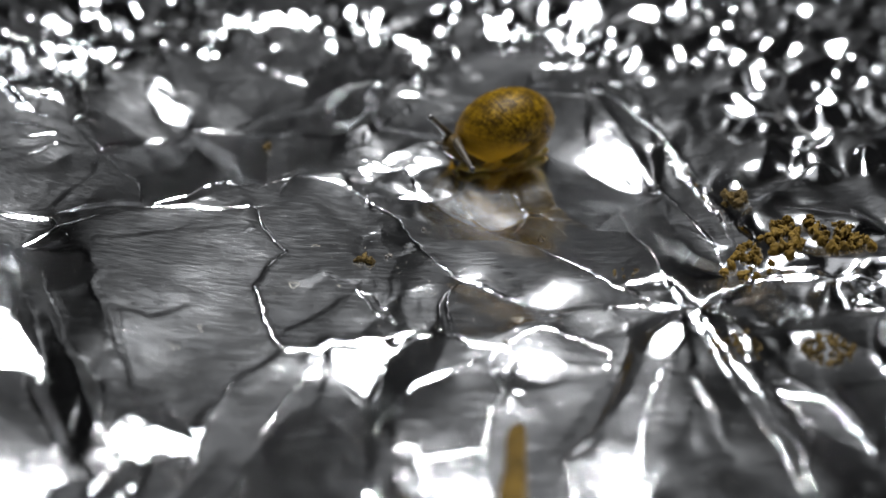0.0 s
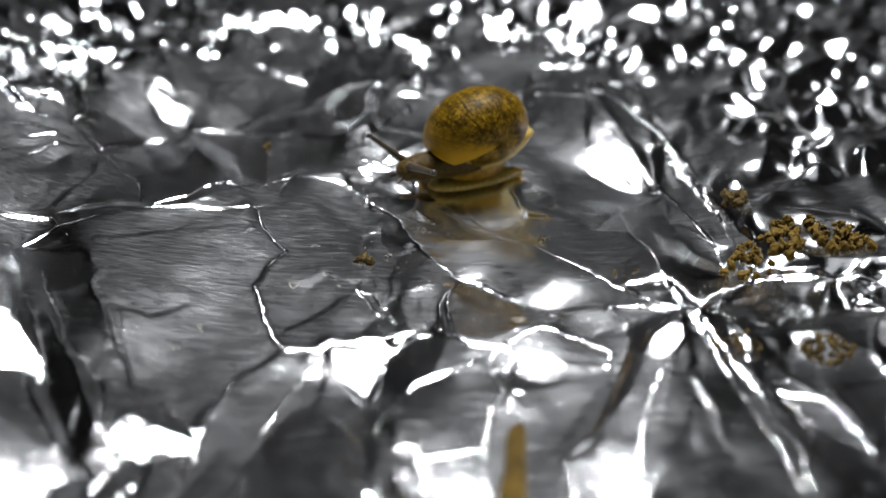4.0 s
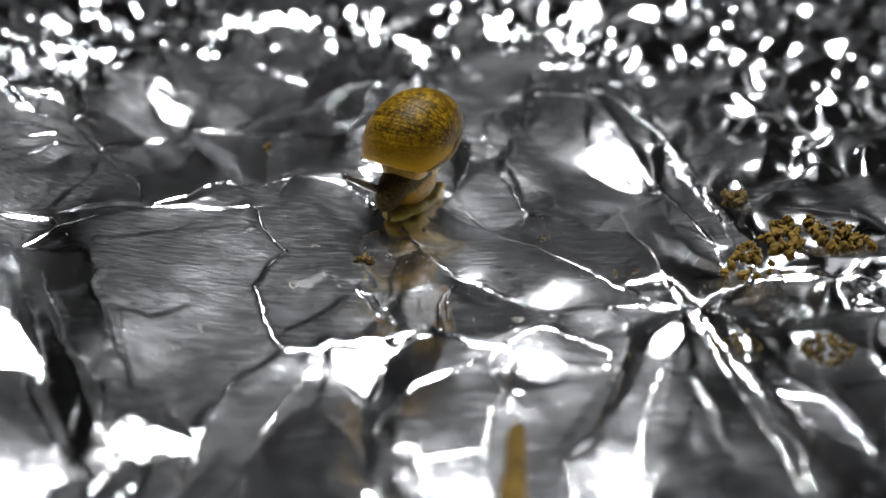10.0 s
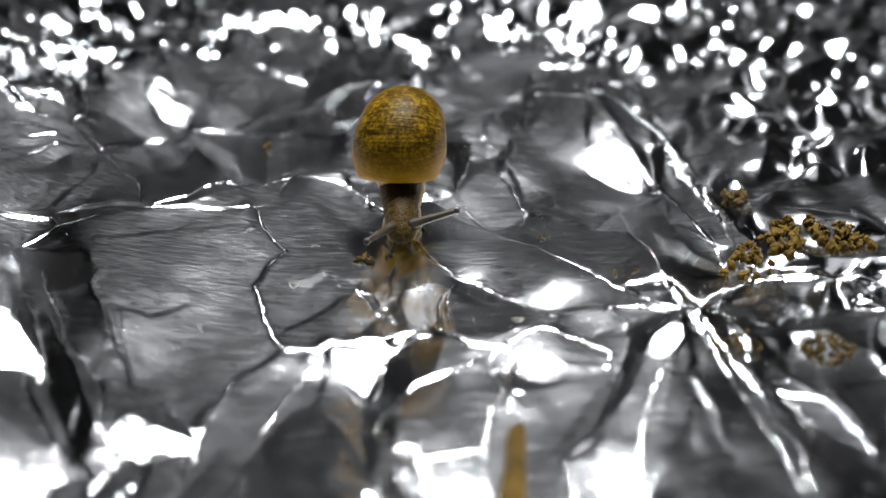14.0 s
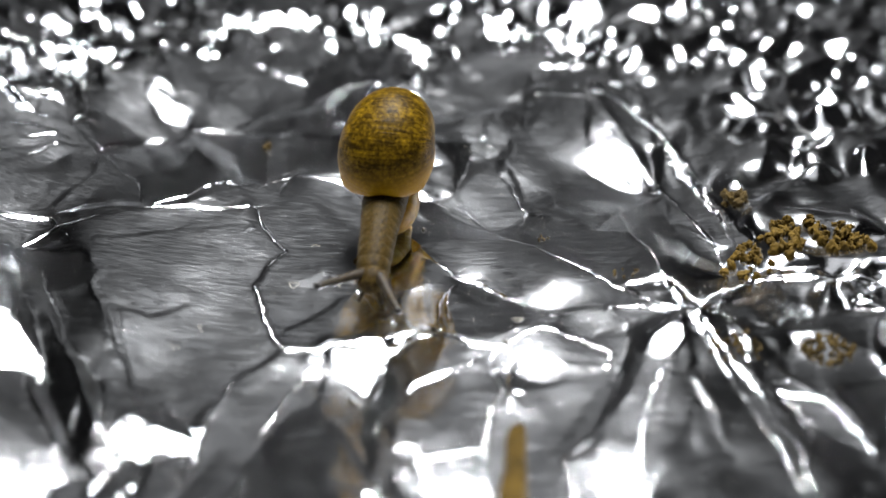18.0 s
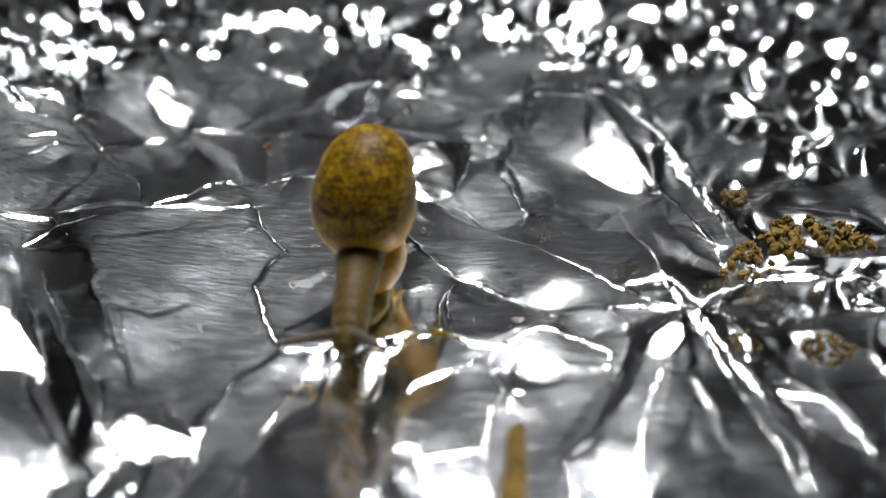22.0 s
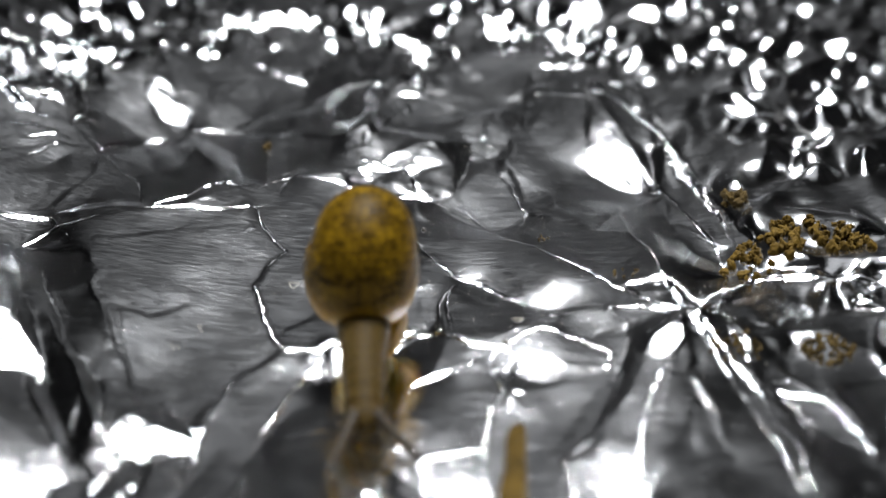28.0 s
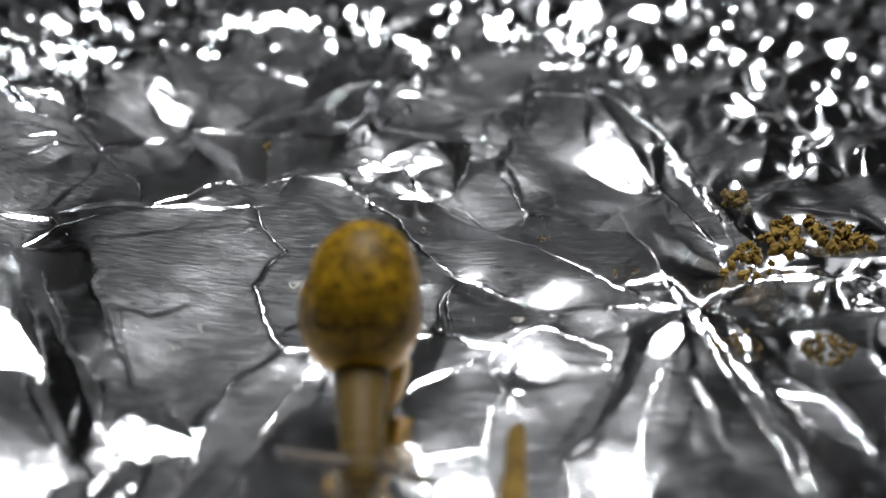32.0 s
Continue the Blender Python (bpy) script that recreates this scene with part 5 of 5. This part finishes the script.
heap("soil_crumb", 11.8, -3.4, 0.80, 0.80, 8, 0.13, SOIL, 11, "few brown specks in a foil hollow", "crumb")
heap("soil_crumb", -14.5, 18.5, 0.30, 0.50, 3, 0.30, SOIL, 12, "small yellow crumb caught in the foil", "crumb")
heap("soil_crumb", -1.4, 4.3, 0.15, 0.15, 3, 0.13, GRIT, 13, "dark speck on a foil fold", "crumb")
fibre(-9.8, -3.1, 0.30, 7.0, 1)
fibre(-7.0, -3.1, 0.20, 2.0, 2)
fibre(-8.6, 1.6, 0.50, 1.2, 3)
fibre(-15.6, -11.0, 0.35, 2.0, 4)
fibre(4.6, -7.7, 0.30, 5.0, 5)
fibre(-9.8, -12.0, 0.30, 2.5, 6)
fibre(-14.7, -8.4, 0.25, 3.0, 7)


# ---- the snail ----
def snail_shell():
    """A globular right-handed shell: a tube that widens as it coils round an axis to the animal's right. x is forward."""
    grow, turns = math.log(2.12) / (2 * math.pi), 4.2
    n, m = 190, 44
    verts, uvs, faces = [], [], []
    for i in range(n + 1):
        th = -turns * 2 * math.pi * (1 - i / n)
        g = math.exp(grow * th)
        a = th + math.radians(100)                   # 0 is straight up, 90 is forward
        out = Vector((math.sin(a), 0, math.cos(a)))
        centre = out * 1.5 * g + Vector((0, 1.9 - 2.3 * g, 0))
        wob = 1 + 0.006 * math.sin(i * 2.1) + 0.004 * math.sin(i * 0.77)
        for j in range(m):
            b = j / m * 2 * math.pi
            rad = 2.6 * g * wob
            p = centre + out * rad * math.cos(b) * 1.0 + Vector((0, 1, 0)) * rad * math.sin(b) * 1.4
            verts.append(tuple(p))
            uvs.append((i / n * turns, (j / m + 0.5) % 1))
    for i in range(n):
        for j in range(m):
            faces.append((i * m + j, i * m + (j + 1) % m, (i + 1) * m + (j + 1) % m, (i + 1) * m + j))
    lo, hi = [min(v[k] for v in verts) for k in range(3)], [max(v[k] for v in verts) for k in range(3)]
    size = (8.42, 6.8, 6.05)
    verts = [tuple((v[k] - (lo[k] + hi[k]) / 2) * size[k] / (hi[k] - lo[k]) for k in range(3)) for v in verts]
    # the whorls swell towards one round outline
    half = Vector([c * 0.5 for c in size])
    for k, v in enumerate(verts):
        p = Vector(v)
        reach = 1 / max(1e-6, math.sqrt(sum((p[i] / half[i]) ** 2 for i in range(3))))
        if reach < 1.4:
            verts[k] = tuple(p * (1 + 0.6 * (reach - 1) * min(1, (1.4 - reach) / 0.15)))
    # the mouth is cut off flat, low at the front, with a slightly flared lip
    way, cut = Vector((0.62, 0, -0.785)), 2.70
    for k, v in enumerate(verts):
        p = Vector(v)
        over = p.dot(way) - cut
        side = 1 + 0.07 * math.exp(-(max(-over, 0) / 0.5) ** 2)
        p.y *= side
        if over > 0:
            p -= way * over * 0.9
        verts[k] = tuple(p)
    me = mesh_of("shell", verts, faces, SHELL)
    uv = me.uv_layers.new(name="growth")
    for lp in me.loops:
        uv.data[lp.index].uv = uvs[lp.vertex_index]
    return me


def blob(name, lx, ly, lz, mat, seed):
    return lump(name, 1, mat, seed, 0.012, (lx, ly, lz))


def tentacle_mesh(length, r0, r1):
    verts, faces = [], []
    n, m = 14, 12
    for i in range(n + 1):
        s = i / n
        r = r0 + (r1 - r0) * s
        if i == n:
            r *= 0.5
        for j in range(m):
            b = j / m * 6.28319
            verts.append((s * length, r * math.cos(b), r * math.sin(b)))
    for i in range(n):
        for j in range(m):
            faces.append((i * m + j, i * m + (j + 1) % m, (i + 1) * m + (j + 1) % m, (i + 1) * m + j))
    faces.append(tuple(n * m + j for j in range(m)))
    faces.append(tuple(m - 1 - j for j in range(m)))
    return mesh_of("tentacle", verts, faces, TENTACLE)


def aim(at, way):
    """A pose in millimetres at a point, its x axis along way, z as far up as can be."""
    x = Vector(way).normalized()
    y = Vector((0, 0, 1)).cross(x).normalized()
    z = x.cross(y)
    m = Matrix((x, y, z)).transposed().to_4x4()
    m.translation = Vector(at) * MM
    return m


crawl_rows = []


def crawl(t, x, y, z, yaw, lift, high, head, tail, left, right):
    """Where the snail is at t seconds: its foot, the way it faces (degrees, 0 is towards +x), how far the shell leans and
    how high it is carried; head, tail and the tips of the long tentacles in the snail's own space."""
    crawl_rows.append((t, x, y, z, yaw, lift, Vector(head), Vector(tail), Vector(left), Vector(right), high))


crawl(0, 4.86, 16.42, 0.20, -155, 13, 0.19, (4.20, -0.19, -0.82), (-3.90, 0.00, 0.25), (4.47, 3.38, -1.36), (6.74, 0.57, 2.32))
crawl(1.5, 3.91, 14.47, 0.20, -160, 14, 1.05, (5.13, 0.21, -0.92), (-3.90, 0.00, 0.25), (5.14, 3.87, -0.28), (7.02, -2.78, 0.70))
crawl(3, 3.11, 13.44, 0.20, -162, 17, 1.45, (5.80, 1.11, -1.03), (-3.90, 0.00, 0.25), (4.86, 4.67, 0.16), (8.50, -0.12, 1.67))
crawl(6, 0.86, 12.64, 0.20, -153, 10, 1.33, (4.23, -0.22, -1.03), (-3.90, 0.00, 0.25), (4.42, 3.33, -0.06), (7.45, -2.00, 0.91))
crawl(7.5, -0.14, 11.30, 0.20, -141, 8, 1.75, (3.68, -0.66, -1.03), (-3.90, 0.00, 0.25), (0.42, -1.43, -2.00), (5.54, -3.78, -0.49))
crawl(9, -1.52, 9.50, 0.20, -131, 7, 2.39, (2.71, -0.60, -1.03), (-3.90, 0.00, 0.25), (-0.85, -0.25, 0.16), (6.13, -1.66, 0.48))
crawl(11, -2.65, 7.77, 0.20, -110, 16, 3.08, (4.20, 0.62, -1.03), (-3.90, 0.00, 0.25), (1.13, 2.58, -0.17), (6.26, -1.68, 1.45))
crawl(13, -2.93, 6.23, 0.20, -92, 22, 3.45, (5.23, 0.52, -0.82), (-3.90, 0.00, 0.25), (4.88, 4.28, 0.59), (8.32, -1.33, -0.28))
crawl(15.5, -3.32, 4.86, 0.20, -96, 26, 3.75, (5.67, 0.27, -0.71), (-3.90, 0.00, 0.25), (5.09, 4.06, 0.26), (8.32, -2.30, 0.26))
crawl(17, -3.59, 4.04, 0.20, -102, 29, 3.95, (6.16, -0.55, -0.60), (-3.90, 0.00, 0.25), (6.87, 0.40, 3.40), (7.65, -5.41, 0.26))
crawl(18, -3.81, 2.94, 0.20, -99, 35, 4.21, (9.23, 0.87, -0.92), (-3.90, 0.00, 0.25), (12.07, 2.97, -1.14), (11.80, -1.67, -0.17))
crawl(19, -4.17, 0.79, 0.20, -99, 45, 4.21, (11.78, 0.68, -1.25), (-3.90, 0.00, 0.25), (14.90, 2.60, -1.25), (13.44, -3.11, -1.25))
crawl(21, -4.75, -2.12, 0.20, -99, 54, 3.97, (9.43, 0.86, -1.25), (-3.90, 0.00, 0.25), (12.46, 2.62, -1.57), (11.43, -3.20, -1.25))
crawl(23, -5.04, -6.66, 0.20, -98, 59, 4.35, (7.03, 0.79, -1.14), (-3.90, 0.00, 0.25), (7.19, 3.48, 1.88), (7.38, -2.75, -1.46))
crawl(24, -5.10, -7.63, 0.20, -96, 59, 4.00, (6.20, 1.27, -1.25), (-3.90, 0.00, 0.25), (4.43, 3.51, 1.99), (9.10, -0.77, 0.26))
crawl(25, -5.16, -8.49, 0.20, -93, 59, 3.62, (7.13, 1.05, -1.25), (-3.90, 0.00, 0.25), (5.37, 4.50, 1.78), (7.71, -1.71, 1.67))
crawl(28, -4.67, -10.83, 0.20, -90, 51, 2.94, (9.47, 0.75, -1.03), (-3.90, 0.00, 0.25), (12.91, 4.59, -2.44), (12.68, -0.67, -1.57))
crawl(29, -4.60, -12.07, 0.20, -90, 53, 3.02, (7.21, 0.63, -1.03), (-3.90, 0.00, 0.25), (8.08, 4.16, -0.06), (9.31, -1.87, -2.33))
crawl(30, -4.54, -13.18, 0.20, -90, 54, 3.04, (9.47, 0.52, -1.03), (-3.90, 0.00, 0.25), (11.53, 4.70, -2.33), (9.07, -2.68, -2.22))
crawl(32, -4.40, -15.67, 0.20, -90, 52, 3.15, (8.53, 0.54, -1.14), (-3.90, 0.00, 0.25), (8.27, 3.79, -2.22), (8.74, -3.43, 0.05))


def bezier(a, b, c, d, s):
    q = 1 - s
    p = a * q ** 3 + b * 3 * q * q * s + c * 3 * q * s * s + d * s ** 3
    w = (b - a) * q * q + (c - b) * 2 * q * s + (d - c) * s * s
    return p, w


def motions():
    snail = tagged(new("snail"), "small amber-shelled snail with grey-brown body crawling over foil", "snail")
    shell = part("shell", snail_shell(), snail, "mottled translucent amber spiral shell")
    # body pieces from the tail to the head: place along the body, half length, half width, half height, material
    pieces = []
    count = 26
    for k in range(count):
        s = k / (count - 1)
        wide = np.interp(s, [0, 0.12, 0.3, 0.5, 0.65, 0.8, 0.93, 1], [0.3, 0.75, 1.35, 1.55, 1.5, 1.25, 1.12, 1.02])
        high = np.interp(s, [0, 0.12, 0.3, 0.5, 0.65, 0.8, 0.93, 1], [0.22, 0.5, 1.0, 1.3, 1.25, 1.1, 1.05, 0.9])
        nm = "tail" if k < 4 else "foot" if k < 13 else "neck" if k < count - 2 else "head"
        mat = FOOT if k < 13 else FLESH
        pieces.append((part(nm, blob(nm, float(np.interp(k, [2, 4, 18, 25], [1.0, 2.3, 2.3, 1.15])), wide, high, mat, k + 3), snail), s, high))
    mantle = part("mantle", lump("mantle", 1, MANTLE, 31, 0.06, (2.1, 1.8, 1.5)), snail, "translucent amber flesh below the shell")
    walk(mantle, [(r[0], pose(0.7 * MM, 0, (r[10] - 2.1) * MM, 0, r[5] * 0.7, 0)) for r in crawl_rows])
    # added filler lump; its amber colour stands in for light glowing through the body
    belly = part("belly", lump("belly", 1, MANTLE, 37, 0.06, (2.6, 1.5, 1.7)), snail, "amber flesh filling between shell and foot, glow put into its colour")
    walk(belly, [(r[0], pose(0.1 * MM, np.interp(r[5], [18, 46], [0, 1.1]) * MM, ((r[10] - 1.6 + foil_height(r[1], r[2]) - r[3]) / 2) * MM, 0, r[5] * 0.25, 0)) for r in crawl_rows])
    # the pale sole that lies on the foil
    for k in range(11):
        s = k / 10
        flat = part("sole", blob("sole", 1.5, float(np.interp(s, [0, 0.3, 0.8, 1], [0.5, 1.3, 1.45, 1.1])), 0.5, FOOT, k + 61), snail)
        rows = []
        for r in crawl_rows:
            head, tail = r[6], r[7]
            p = (tail * 0.7).lerp(Vector((min(head.x * 0.6, 2.4), head.y * 0.5, 0)), s)
            a = radians(r[4])
            p.z = foil_height(r[1] + p.x * math.cos(a) - p.y * math.sin(a), r[2] + p.x * math.sin(a) + p.y * math.cos(a)) - r[3] + 0.4
            rows.append((r[0], aim(p, (1, 0.02 * (k - 5), 0.02))))
        walk(flat, rows)
    horns = []
    for side in (1, -1):
        horn = part("long_tentacle", tentacle_mesh(3.4, 0.34, 0.17), snail, "grey stalk with a dark eye tip")
        tip = part("eye", lump("eye", 0.24, EYE_SPOT, 2, 0.05), horn)
        tip.matrix_local = pose(3.4 * MM, 0, 0)
        small = part("short_tentacle", tentacle_mesh(0.9, 0.17, 0.1), snail)
        horns.append((side, horn, small))
    walk(snail, [(r[0], pose(r[1] * MM, r[2] * MM, r[3] * MM, 0, 0, r[4])) for r in crawl_rows])
    walk(shell, [(r[0], pose(0, 0, r[10] * MM, 0, r[5], 0)) for r in crawl_rows])
    for ob, s, lz in pieces:
        rows = []
        for r in crawl_rows:
            head, tail = r[6], r[7]
            p, w = bezier(tail, Vector((-2.0, 0, r[10] - 2.9)), Vector((1.8, head.y * 0.15, r[10] - 2.3)), head, s)
            a = radians(r[4])
            gx, gy = r[1] + p.x * math.cos(a) - p.y * math.sin(a), r[2] + p.x * math.sin(a) + p.y * math.cos(a)
            ground = foil_height(gx, gy) - r[3]
            p.z = max(p.z, ground + 0.6 * lz)
            rows.append((r[0], aim(p, w)))
        walk(ob, rows)
    for side, horn, small in horns:
        rows, rows2 = [], []
        for r in crawl_rows:
            head, tip = r[6], r[8] if side > 0 else r[9]
            fwd = (head - Vector((1.8, head.y * 0.15, r[10] - 2.3))).normalized()
            root = head + Vector((0, 0.45 * side, 0.55)) + fwd * 0.25
            rows.append((r[0], aim(root, tip - root)))
            low = head + Vector((0, 0.4 * side, -0.25)) + fwd * 0.7
            rows2.append((r[0], aim(low, fwd + Vector((0, 0.5 * side, -0.4)))))
        walk(horn, rows)
        walk(small, rows2)


motions()
